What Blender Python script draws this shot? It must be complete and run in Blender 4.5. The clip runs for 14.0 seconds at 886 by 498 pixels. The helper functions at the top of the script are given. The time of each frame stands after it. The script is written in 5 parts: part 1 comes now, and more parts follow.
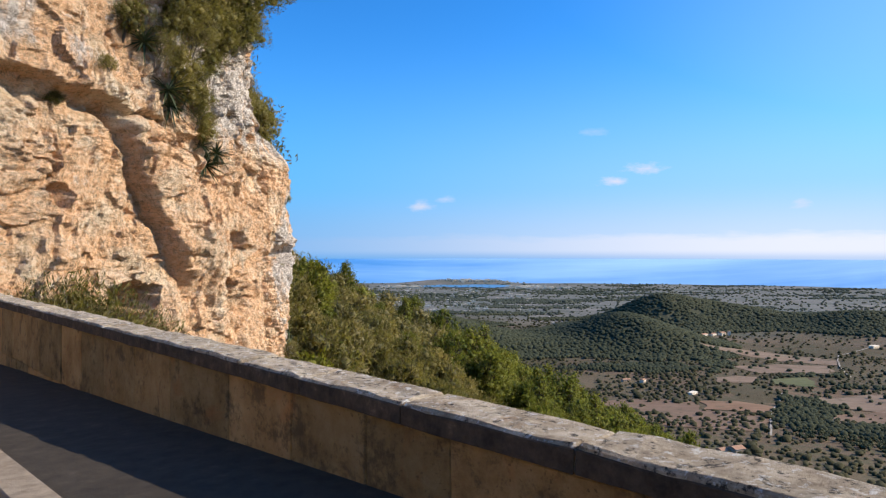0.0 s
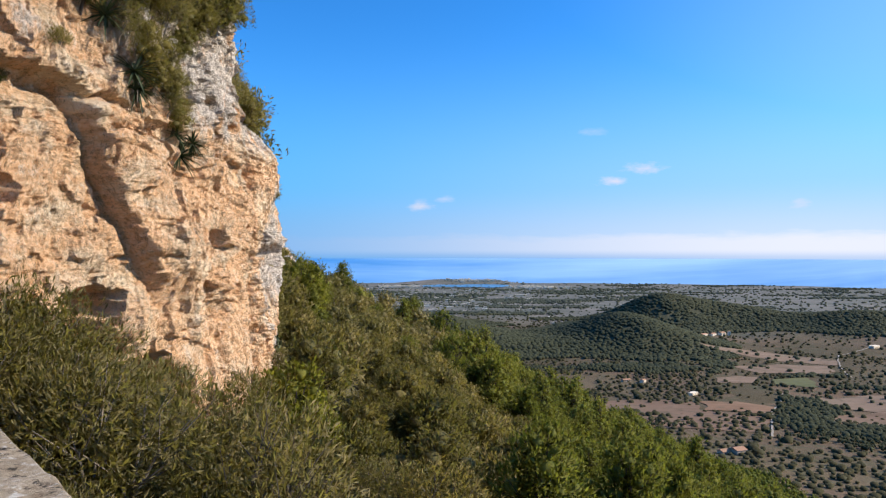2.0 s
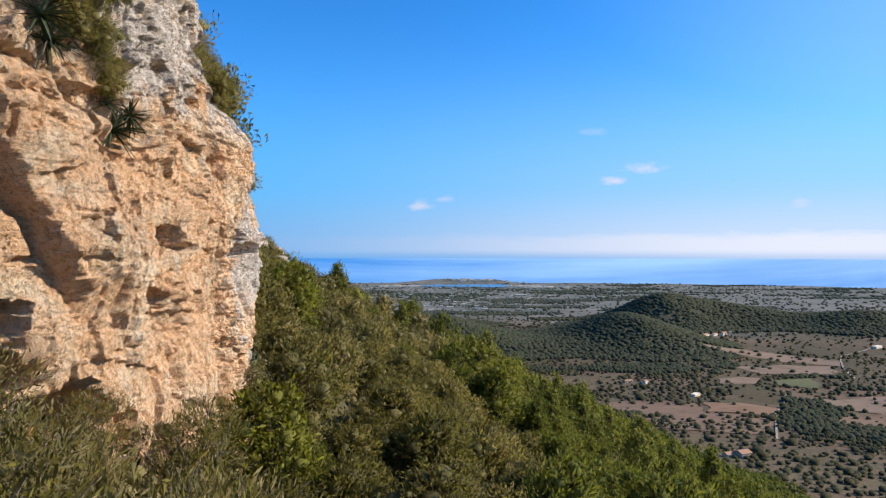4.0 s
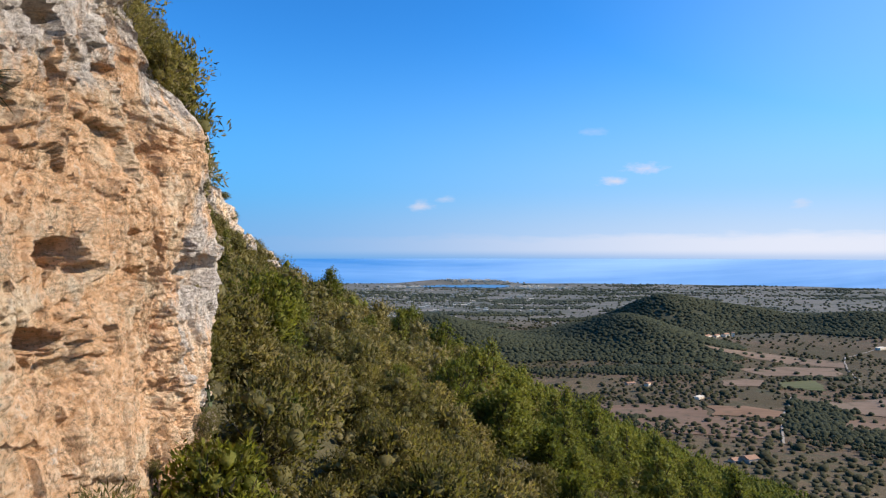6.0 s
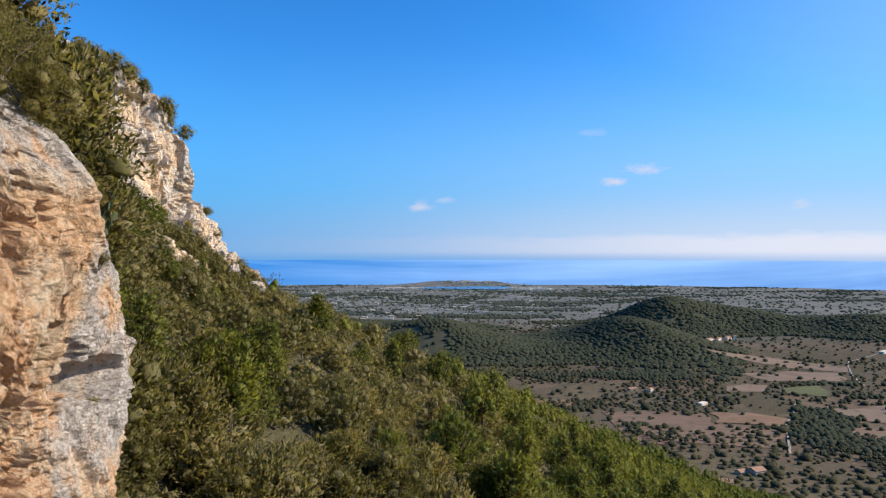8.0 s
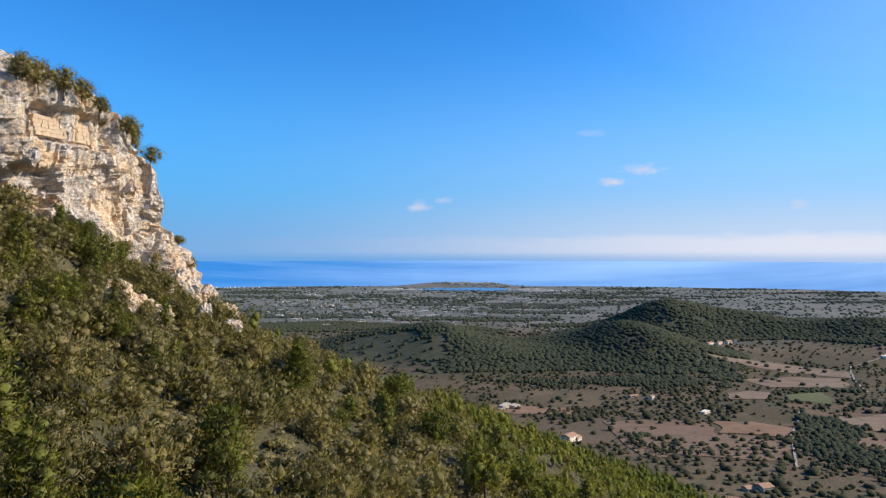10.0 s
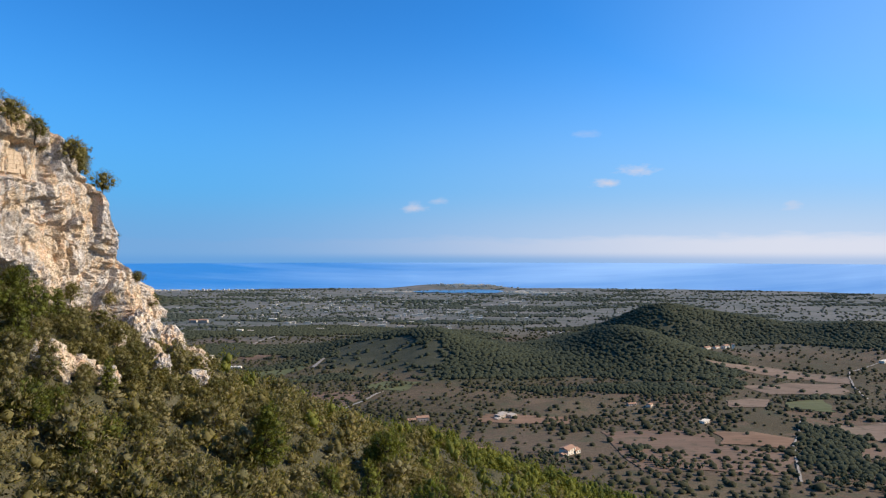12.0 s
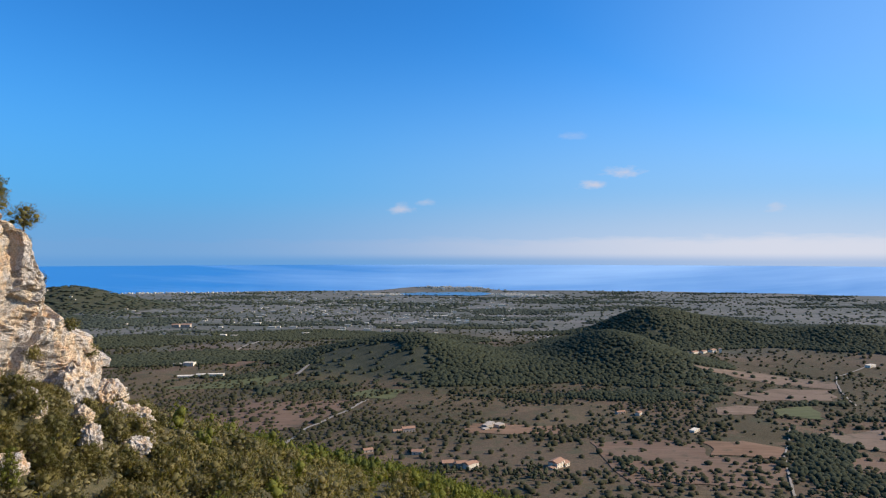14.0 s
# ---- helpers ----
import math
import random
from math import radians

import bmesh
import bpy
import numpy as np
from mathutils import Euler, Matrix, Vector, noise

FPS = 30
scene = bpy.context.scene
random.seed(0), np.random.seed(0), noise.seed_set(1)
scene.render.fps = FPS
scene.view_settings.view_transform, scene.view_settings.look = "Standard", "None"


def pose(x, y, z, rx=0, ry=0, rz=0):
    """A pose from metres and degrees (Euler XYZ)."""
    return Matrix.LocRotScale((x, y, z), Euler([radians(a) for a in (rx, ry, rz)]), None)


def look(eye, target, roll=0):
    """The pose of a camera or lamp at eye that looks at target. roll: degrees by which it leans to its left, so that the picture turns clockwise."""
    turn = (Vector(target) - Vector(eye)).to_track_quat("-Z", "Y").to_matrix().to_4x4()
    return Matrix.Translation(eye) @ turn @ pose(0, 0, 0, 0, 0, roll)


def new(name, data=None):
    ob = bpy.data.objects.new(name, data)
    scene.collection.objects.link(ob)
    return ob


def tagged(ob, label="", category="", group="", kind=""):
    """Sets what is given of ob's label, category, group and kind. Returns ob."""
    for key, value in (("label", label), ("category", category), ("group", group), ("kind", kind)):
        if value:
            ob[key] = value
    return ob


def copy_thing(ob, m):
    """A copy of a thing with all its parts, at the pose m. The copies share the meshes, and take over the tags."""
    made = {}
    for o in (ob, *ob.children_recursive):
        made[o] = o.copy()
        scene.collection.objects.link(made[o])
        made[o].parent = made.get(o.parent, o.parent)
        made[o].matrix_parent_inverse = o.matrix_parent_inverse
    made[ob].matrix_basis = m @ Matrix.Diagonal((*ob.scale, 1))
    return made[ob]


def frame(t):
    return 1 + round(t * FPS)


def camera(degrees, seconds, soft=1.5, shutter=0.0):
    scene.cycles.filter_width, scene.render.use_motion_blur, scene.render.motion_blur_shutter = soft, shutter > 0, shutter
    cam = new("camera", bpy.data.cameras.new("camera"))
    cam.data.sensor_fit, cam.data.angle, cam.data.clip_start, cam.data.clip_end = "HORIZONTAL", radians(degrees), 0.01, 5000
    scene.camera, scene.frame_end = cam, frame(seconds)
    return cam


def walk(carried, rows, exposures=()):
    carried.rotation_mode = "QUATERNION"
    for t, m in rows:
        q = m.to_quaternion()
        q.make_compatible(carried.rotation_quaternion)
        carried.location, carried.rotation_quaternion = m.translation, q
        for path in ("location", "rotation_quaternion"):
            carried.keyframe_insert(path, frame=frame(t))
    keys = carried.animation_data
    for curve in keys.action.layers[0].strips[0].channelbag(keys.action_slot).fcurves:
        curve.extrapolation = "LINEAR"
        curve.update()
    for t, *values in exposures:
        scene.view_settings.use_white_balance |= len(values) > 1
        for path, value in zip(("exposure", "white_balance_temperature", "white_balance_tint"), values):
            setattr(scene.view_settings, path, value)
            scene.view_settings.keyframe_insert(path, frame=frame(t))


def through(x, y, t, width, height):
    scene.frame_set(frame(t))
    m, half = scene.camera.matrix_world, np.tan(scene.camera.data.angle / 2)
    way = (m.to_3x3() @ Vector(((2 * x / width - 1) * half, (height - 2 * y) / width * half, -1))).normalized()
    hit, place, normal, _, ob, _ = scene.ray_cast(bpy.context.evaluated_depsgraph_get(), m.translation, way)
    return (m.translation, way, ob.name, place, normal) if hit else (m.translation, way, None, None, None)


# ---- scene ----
cam = camera(70, 14.0, 1.25)
EXPOSURES = ((0.0, 0.50), (3.0, 0.48), (6.5, 0.38), (11.0, 0.28), (14.0, 0.16))   # the automatic camera darkens a little on the way
PATH = (
    (0.0, -0.006, -0.0, 0.0, -0.0, 0.258),
    (0.5, -0.016, 0.563, 0.01, -0.02, 0.268),
    (1.0, -0.028, 1.394, 0.006, -0.041, 0.266),
    (1.5, -0.049, 2.455, 0.032, -0.069, 0.253),
    (2.0, -0.08, 3.741, 0.041, -0.067, 0.236),
    (2.5, -0.116, 5.247, 0.049, -0.069, 0.22),
    (3.0, -0.147, 6.987, 0.044, -0.07, 0.212),
    (5.5, -0.214, 17.539, 0.166, -0.035, 0.237),
    (6.0, -0.277, 20.042, 0.876, -0.026, 0.241),
    (6.5, -0.335, 22.623, 1.781, -0.047, 0.249),
    (7.0, -0.298, 25.362, 2.688, -0.043, 0.265),
    (7.5, -0.131, 27.843, 3.742, -0.042, 0.286),
    (8.0, 0.061, 30.234, 4.951, -0.034, 0.307),
    (10.5, 0.298, 46.812, 13.081, -0.249, 0.335),
    (11.0, 0.32, 50.301, 14.678, -0.294, 0.356),
    (11.5, 0.329, 53.882, 16.104, -0.353, 0.378),
    (12.0, 0.359, 57.527, 17.703, -0.621, 0.401),
    (12.5, 0.439, 61.184, 19.423, -1.051, 0.426),
    (13.0, 0.583, 64.686, 21.123, -1.498, 0.454),
    (13.5, 0.787, 68.125, 22.905, -1.796, 0.484),
    (14.0, 1.024, 71.558, 23.966, -1.805, 0.515),
)
walk(cam, [(t, pose(x, y, z, 90 + tilt, 0, turn)) for t, x, y, z, turn, tilt in PATH], EXPOSURES)

# ---- sky, sun ----
SKY_STRENGTH, SUN_ENERGY, SKY_TINT = 0.118, 5.0, (0.22, 0.86, 1.45, 1)
SUN_AZIMUTH, SUN_HEIGHT = 86, 30      # degrees, clockwise from +Y; above the horizon
world = bpy.data.worlds.new("sky")
scene.world = world
world.use_nodes = True
wt = world.node_tree
wt.nodes.clear()


def wnode(kind, **kw):
    n = wt.nodes.new(kind)
    for k, v in kw.items():
        n.inputs[k].default_value = v
    return n


sky = wnode("ShaderNodeTexSky")
sky.sky_type, sky.sun_disc = "NISHITA", False
sky.sun_elevation, sky.sun_rotation = radians(SUN_HEIGHT), radians(SUN_AZIMUTH)
sky.altitude, sky.air_density, sky.dust_density, sky.ozone_density = 350, 1.0, 0.4, 3.0
geo = wnode("ShaderNodeTexCoord")
# a few small clouds: direction (across, up), half sizes, density
CLOUDS = ((-0.035, 0.072, 0.022, 0.010, 0.9), (0.005, 0.083, 0.018, 0.006, 0.6), (0.268, 0.112, 0.030, 0.009, 1.0),
          (0.318, 0.132, 0.038, 0.009, 1.0), (0.240, 0.190, 0.024, 0.008, 0.4), (0.565, 0.078, 0.020, 0.009, 0.8))
sep = wnode("ShaderNodeSeparateXYZ")
wt.links.new(geo.outputs["Generated"], sep.inputs[0])


def wmath(op, a, b=None, clamp=False):
    n = wt.nodes.new("ShaderNodeMath")
    n.operation, n.use_clamp = op, clamp
    for i, v in enumerate((a, b)):
        if v is None:
            continue
        if isinstance(v, (int, float)):
            n.inputs[i].default_value = v
        else:
            wt.links.new(v, n.inputs[i])
    return n.outputs[0]


across = wmath("DIVIDE", sep.outputs[0], sep.outputs[1])
up = wmath("DIVIDE", sep.outputs[2], sep.outputs[1])
wisp = wnode("ShaderNodeTexNoise", Scale=42.0, Detail=6.0, Roughness=0.62)
stretch = wnode("ShaderNodeMapping")
stretch.inputs["Scale"].default_value = (1.0, 1.0, 2.6)
wt.links.new(geo.outputs["Generated"], stretch.inputs["Vector"])
wt.links.new(stretch.outputs[0], wisp.inputs["Vector"])
total = None
for cx, cz, sx, sz, dens in CLOUDS:
    dx = wmath("POWER", wmath("ABSOLUTE", wmath("DIVIDE", wmath("SUBTRACT", across, cx), sx)), 2.0)
    dz = wmath("POWER", wmath("ABSOLUTE", wmath("DIVIDE", wmath("SUBTRACT", up, cz), sz)), 2.0)
    d = wmath("SUBTRACT", 1.15, wmath("SQRT", wmath("ADD", dx, dz)))
    d = wmath("ADD", d, wmath("MULTIPLY", wmath("SUBTRACT", wisp.outputs["Fac"], 0.55), 2.6))
    d = wmath("MULTIPLY", wmath("MULTIPLY", d, 0.7, True), dens)
    total = d if total is None else wmath("MAXIMUM", total, d)
ahead = wmath("GREATER_THAN", sep.outputs[1], 0.05)
total = wmath("MULTIPLY", total, ahead, True)
# a pale veil that thickens towards the horizon and the sun's side; a low cloud bank with a ragged top; blue sea air under it


def wstep(lo, hi, v):
    n = wt.nodes.new("ShaderNodeMapRange")
    n.interpolation_type = "SMOOTHSTEP"
    n.inputs["From Min"].default_value, n.inputs["From Max"].default_value = lo, hi
    wt.links.new(v, n.inputs["Value"])
    return n.outputs[0]


def wmix(fac, a, b):
    n = wnode("ShaderNodeMix")
    n.data_type = "RGBA"
    for v, i in ((fac, 0), (a, 6), (b, 7)):
        if isinstance(v, tuple):
            n.inputs[i].default_value = v
        else:
            wt.links.new(v, n.inputs[i])
    return n.outputs[2]


bank = wnode("ShaderNodeTexNoise", Scale=11.0, Detail=6.0, Roughness=0.6)
flat = wnode("ShaderNodeMapping")
flat.inputs["Scale"].default_value = (1.0, 1.0, 5.0)
wt.links.new(geo.outputs["Generated"], flat.inputs["Vector"])
wt.links.new(flat.outputs[0], bank.inputs["Vector"])
east = wstep(-0.45, 0.55, sep.outputs[0])
tint = wnode("ShaderNodeMix")
tint.data_type, tint.blend_type = "RGBA", "MULTIPLY"
tint.inputs[0].default_value = 1.0
tint.inputs[7].default_value = SKY_TINT
wt.links.new(sky.outputs[0], tint.inputs[6])
veil = wmath("MULTIPLY", wmath("POWER", wstep(0.42, 0.01, sep.outputs[2]), 1.7), 0.95)
veil = wmath("MAXIMUM", veil, wmath("MULTIPLY", wstep(0.10, 0.75, sep.outputs[0]), wmath("MULTIPLY", wstep(0.8, 0.2, sep.outputs[2]), 0.55)))
pale = wmix(east, (0.85, 2.9, 5.7, 1), (2.5, 4.0, 6.1, 1))
air = wmix(veil, tint.outputs[2], pale)
ragged = wmath("ADD", sep.outputs[2], wmath("MULTIPLY", wmath("SUBTRACT", bank.outputs["Fac"], 0.5), 0.030))
bank_fac = wmath("MULTIPLY", wstep(0.044, 0.014, ragged), wmath("ADD", 0.62, wmath("MULTIPLY", east, 0.36)))
bank_fac = wmath("MAXIMUM", bank_fac, wmath("MULTIPLY", wstep(0.105, 0.0, sep.outputs[2]), 0.55))
air = wmix(bank_fac, air, wmix(east, (1.6, 2.85, 5.0, 1), (5.2, 5.4, 6.2, 1)))
air = wmix(wmath("MULTIPLY", wstep(0.004, -0.012, sep.outputs[2]), wmath("SUBTRACT", 0.95, wmath("MULTIPLY", east, 0.45))), air, (1.0, 2.6, 5.2, 1))
puff = wnode("ShaderNodeMix")
puff.data_type = "RGBA"
puff.inputs[7].default_value = (5.0, 4.85, 5.5, 1)
wt.links.new(wmath("MULTIPLY", total, 0.85), puff.inputs[0])
wt.links.new(air, puff.inputs[6])
back = wnode("ShaderNodeBackground", Strength=SKY_STRENGTH)
wt.links.new(puff.outputs[2], back.inputs[0])
out = wnode("ShaderNodeOutputWorld")
wt.links.new(back.outputs[0], out.inputs[0])

sun = bpy.data.lights.new("sun", "SUN")
sun.energy, sun.angle, sun.color = SUN_ENERGY, radians(0.53), (1.0, 0.885, 0.735)
a, e = radians(SUN_AZIMUTH), radians(SUN_HEIGHT)
SUN_DIR = Vector((math.sin(a) * math.cos(e), math.cos(a) * math.cos(e), math.sin(e)))
sun_ob = new("sun", sun)
sun_ob.matrix_world = look(SUN_DIR * 300, (0, 0, 0))
# ---- terrain heights ----
WALL_N = 3.04          # distance of the parapet's inner face from the origin, along (1, 1)


def hash3(ix, iy, iz, seed):
    h = (ix * 374761393 + iy * 668265263 + iz * 2147483647 + seed * 974711) & 0xFFFFFFFF
    h = ((h ^ (h >> 13)) * 1274126177) & 0xFFFFFFFF
    h = ((h ^ (h >> 16)) * 2246822519) & 0xFFFFFFFF
    return ((h ^ (h >> 15)) & 0xFFFFFF) / float(0xFFFFFF)


def vnoise(x, y, z=None, seed=0):
    """Smooth value noise of arrays, -1 to 1."""
    x, y = np.asarray(x, float), np.asarray(y, float)
    z = np.zeros_like(x) if z is None else np.asarray(z, float)
    ix, iy, iz = (np.floor(a).astype(np.int64) for a in (x, y, z))
    fx, fy, fz = x - ix, y - iy, z - iz
    ux, uy, uz = (f * f * f * (f * (f * 6 - 15) + 10) for f in (fx, fy, fz))
    out = 0
    for dx in (0, 1):
        for dy in (0, 1):
            for dz in (0, 1):
                w = (ux if dx else 1 - ux) * (uy if dy else 1 - uy) * (uz if dz else 1 - uz)
                out = out + w * hash3(ix + dx, iy + dy, iz + dz, seed)
    return out * 2 - 1


def fbm(x, y, z=None, octaves=4, seed=0):
    out, amp, f = 0, 1.0, 1.0
    for o in range(octaves):
        out = out + amp * vnoise(x * f, y * f, None if z is None else z * f, seed + o * 17)
        amp, f = amp * 0.5, f * 2.03
    return out


def step(a, b, v):
    t = np.clip((v - a) / (b - a), 0, 1)
    return t * t * (3 - 2 * t)


def soft_min(a, b, k):
    h = np.clip(0.5 + 0.5 * (b - a) / k, 0, 1)
    return b + (a - b) * h - k * h * (1 - h)


def soft_max(a, b, k):
    return -soft_min(-a, -b, k)


VALLEY_R = (0, 330, 520, 620, 820, 1200, 1500, 4000, 4990)
VALLEY_Z = (-120, -124, -148, -157, -174, -186, -189, -199, -204)
HILLS = (  # x, y, height, spread across, spread along
    (0, 1290, 40, 62, 125), (-115, 1330, 31, 80, 110), (100, 1240, 15, 60, 110), (372, 1330, 46, 62, 140), (455, 1230, 18, 70, 90), (270, 1300, 10, 80, 140), (180, 1180, 8, 120, 90),
    (572, 1680, 52, 70, 110), (500, 1660, 17, 60, 90), (680, 1690, 32, 80, 110), (800, 1680, 30, 90, 100), (930, 1640, 4, 90, 100),
    (995, 1530, 30, 90, 90), (1120, 1560, 20, 100, 90), (-1390, 2670, 62, 130, 140), (-1600, 2700, 50, 160, 140), (-1180, 2700, 20, 110, 120))
FAR = (  # low coastal hills: x, y, height, spread across, spread along
    (-60, 3950, 18, 130, 40), (130, 3950, 20, 150, 40), (330, 3940, 14, 90, 40), (800, 3850, 7, 160, 80), (1250, 3700, 9, 260, 90),
    (1800, 3480, 11, 260, 90), (2250, 3250, 9, 300, 90), (-700, 3880, 6, 240, 60), (-1500, 3640, 5, 240, 60))


def ground_z(x, y):
    x, y = np.asarray(x, float), np.asarray(y, float)
    r = np.hypot(x, y)
    plane = -13.8 - 0.53 * x - 0.069 * y + 0.5 * np.maximum(0, -36 - x) * step(90, 115, y)
    plane2 = -18 - 0.25 * (x + 20) - 0.39 * (y - 200)
    m = soft_min(plane, plane2, 8.0)
    m = m + 1.6 * fbm(x / 23, y / 23, octaves=3, seed=5) * step(20, 60, r)
    # spur that carries the near cliff
    spur = soft_min(8.5 + 1.7 * (-17.5 - x), 42 + 0 * x, 6) - 1.7 * np.maximum(0, y - 60)
    spur = np.where(x < np.interp(y, (0, 14, 21, 27, 32, 37, 41, 58, 64, 72), (-60, -38, -25, -21.5, -20, -18.5, -18, -18.2, -19, -22)), spur, -400)
    m = np.maximum(m, spur)
    # mesa of the castle ridge
    mesa = soft_min(29 + 0.5 * (-62 - x), 45 + 0 * x, 6) - 1.8 * np.maximum(0, y - 166) - 2.2 * np.maximum(0, 128 - y)
    mesa = np.where(x < np.interp(y, (108, 118, 124, 131, 140, 163, 172, 180), (-110, -86, -72, -65, -62, -59, -60, -70)), mesa, -400)
    m = np.maximum(m, mesa)
    # gully at the near cliff's foot, bank below the parapet
    m = m - 6.5 * np.exp(-((x + 11) / 8) ** 2 - ((y - 50) / 10) ** 2)
    m = m + 9.5 * np.exp(-((x + 3) / 15) ** 2 - ((y - 2) / 15) ** 2)
    # level ground under the terrace
    n = (x + y) * 0.7071
    t = step(4.2, 3.0, n) * step(-60, -40, x) * step(60, 40, x)
    m = m * (1 - t) + np.minimum(m, -3.6) * t
    m = np.where((n < 4.6) & (y < 20) & (m > -3.2), -3.2, m)
    v = np.interp(r, VALLEY_R, VALLEY_Z)
    for hx, hy, h, sx, sy in HILLS:
        v = v + h * np.exp(-((x - hx) / sx) ** 2 / 2 - ((y - hy) / sy) ** 2 / 2)
    for hx, hy, h, sx, sy in FAR:
        v = v + h * np.exp(-((x - hx) / sx) ** 2 / 2 - ((y - hy) / sy) ** 2 / 2)
    wob = step(400, 900, r) * step(4100, 3500, r)
    v = v + wob * (2.2 * fbm(x / 160, y / 160, octaves=4, seed=9) + 2.5 * fbm(x / 420, y / 420, octaves=2, seed=12) * step(900, 1300, r))
    return soft_max(m, v, 14.0)


def cells2(u, v, seed=0):
    """Nearest of jittered points: its offsets from the sample, three random numbers, and the gap to the next one."""
    u, v = np.asarray(u, float), np.asarray(v, float)
    iu, iv = np.floor(u).astype(np.int64), np.floor(v).astype(np.int64)
    best, second = np.full(u.shape, 9.0), np.full(u.shape, 9.0)
    ou, ov, ka, kb = (np.zeros(u.shape) for _ in range(4))
    zero = np.zeros_like(iu)
    for a in (-1, 0, 1):
        for b in (-1, 0, 1):
            cu, cv = iu + a, iv + b
            ju, jv = cu + hash3(cu, cv, zero, seed), cv + hash3(cu, cv, zero + 1, seed)
            d = (u - ju) ** 2 + (v - jv) ** 2
            near = d < best
            second = np.where(near, best, np.minimum(second, d))
            best = np.where(near, d, best)
            ou, ov = np.where(near, u - ju, ou), np.where(near, v - jv, ov)
            ka, kb = np.where(near, cu, ka), np.where(near, cv, kb)
    ka, kb = ka.astype(np.int64), kb.astype(np.int64)
    rnd3 = [hash3(ka, kb, zero + i, seed + 5) for i in (2, 3, 4)]
    return ou, ov, rnd3, np.sqrt(second) - np.sqrt(best)

# ---- materials ----
class Mat:
    """A small builder of node materials in object space metres."""

    def __init__(self, name, rough=0.9, spec=0.3):
        self.m = bpy.data.materials.new(name)
        self.m.use_nodes = True
        self.t = self.m.node_tree
        self.b = self.t.nodes["Principled BSDF"]
        self.b.inputs["Roughness"].default_value = rough
        self.b.inputs["Specular IOR Level"].default_value = spec
        self.co = self.t.nodes.new("ShaderNodeTexCoord").outputs["Object"]

    def link(self, a, b):
        self.t.links.new(a, b)

    def world_co(self):
        self.co = self.t.nodes.new("ShaderNodeNewGeometry").outputs["Position"]
        return self

    def scaled(self, s):
        n = self.t.nodes.new("ShaderNodeMapping")
        n.inputs["Scale"].default_value = s
        self.link(self.co, n.inputs["Vector"])
        return n.outputs[0]

    def noise(self, scale, detail=5.0, rough=0.6, co=None, distort=0.0):
        n = self.t.nodes.new("ShaderNodeTexNoise")
        n.inputs["Scale"].default_value, n.inputs["Detail"].default_value = scale, detail
        n.inputs["Roughness"].default_value, n.inputs["Distortion"].default_value = rough, distort
        self.link(co or self.co, n.inputs["Vector"])
        return n.outputs["Fac"]

    def cells(self, scale, feature="F1", out="Distance", co=None):
        n = self.t.nodes.new("ShaderNodeTexVoronoi")
        n.feature = feature
        n.inputs["Scale"].default_value = scale
        self.link(co or self.co, n.inputs["Vector"])
        return n.outputs[out]

    def ramp(self, fac, stops):
        n = self.t.nodes.new("ShaderNodeValToRGB")
        el = n.color_ramp.elements
        while len(el) < len(stops):
            el.new(0.5)
        for e, (p, c) in zip(el, stops):
            e.position = p
            e.color = (*c, 1) if len(c) == 3 else c
        self.link(fac, n.inputs[0])
        return n.outputs[0]

    def mix(self, fac, a, b, mode="MIX"):
        n = self.t.nodes.new("ShaderNodeMix")
        n.data_type, n.blend_type = "RGBA", mode
        for v, i in ((fac, 0), (a, 6), (b, 7)):
            if isinstance(v, (int, float)):
                n.inputs[i].default_value = v
            elif isinstance(v, tuple):
                n.inputs[i].default_value = (*v, 1)
            else:
                self.link(v, n.inputs[i])
        return n.outputs[2]

    def math(self, op, a, b, clamp=False):
        n = self.t.nodes.new("ShaderNodeMath")
        n.operation, n.use_clamp = op, clamp
        for i, v in enumerate((a, b)):
            if isinstance(v, (int, float)):
                n.inputs[i].default_value = v
            else:
                self.link(v, n.inputs[i])
        return n.outputs[0]

    def color(self, c):
        if isinstance(c, tuple):
            self.b.inputs["Base Color"].default_value = (*c, 1)
        else:
            self.link(c, self.b.inputs["Base Color"])
        return self

    def bump(self, height, dist, strength=1.0):
        n = self.t.nodes.new("ShaderNodeBump")
        n.inputs["Distance"].default_value, n.inputs["Strength"].default_value = dist, strength
        self.link(height, n.inputs["Height"])
        self.link(n.outputs[0], self.b.inputs["Normal"])
        return self

    def random(self, island=False):
        if island:
            return self.t.nodes.new("ShaderNodeNewGeometry").outputs["Random Per Island"]
        return self.t.nodes.new("ShaderNodeObjectInfo").outputs["Random"]


def mask(m, fac, lo, hi):
    return m.ramp(fac, ((lo, (0, 0, 0)), (hi, (1, 1, 1))))


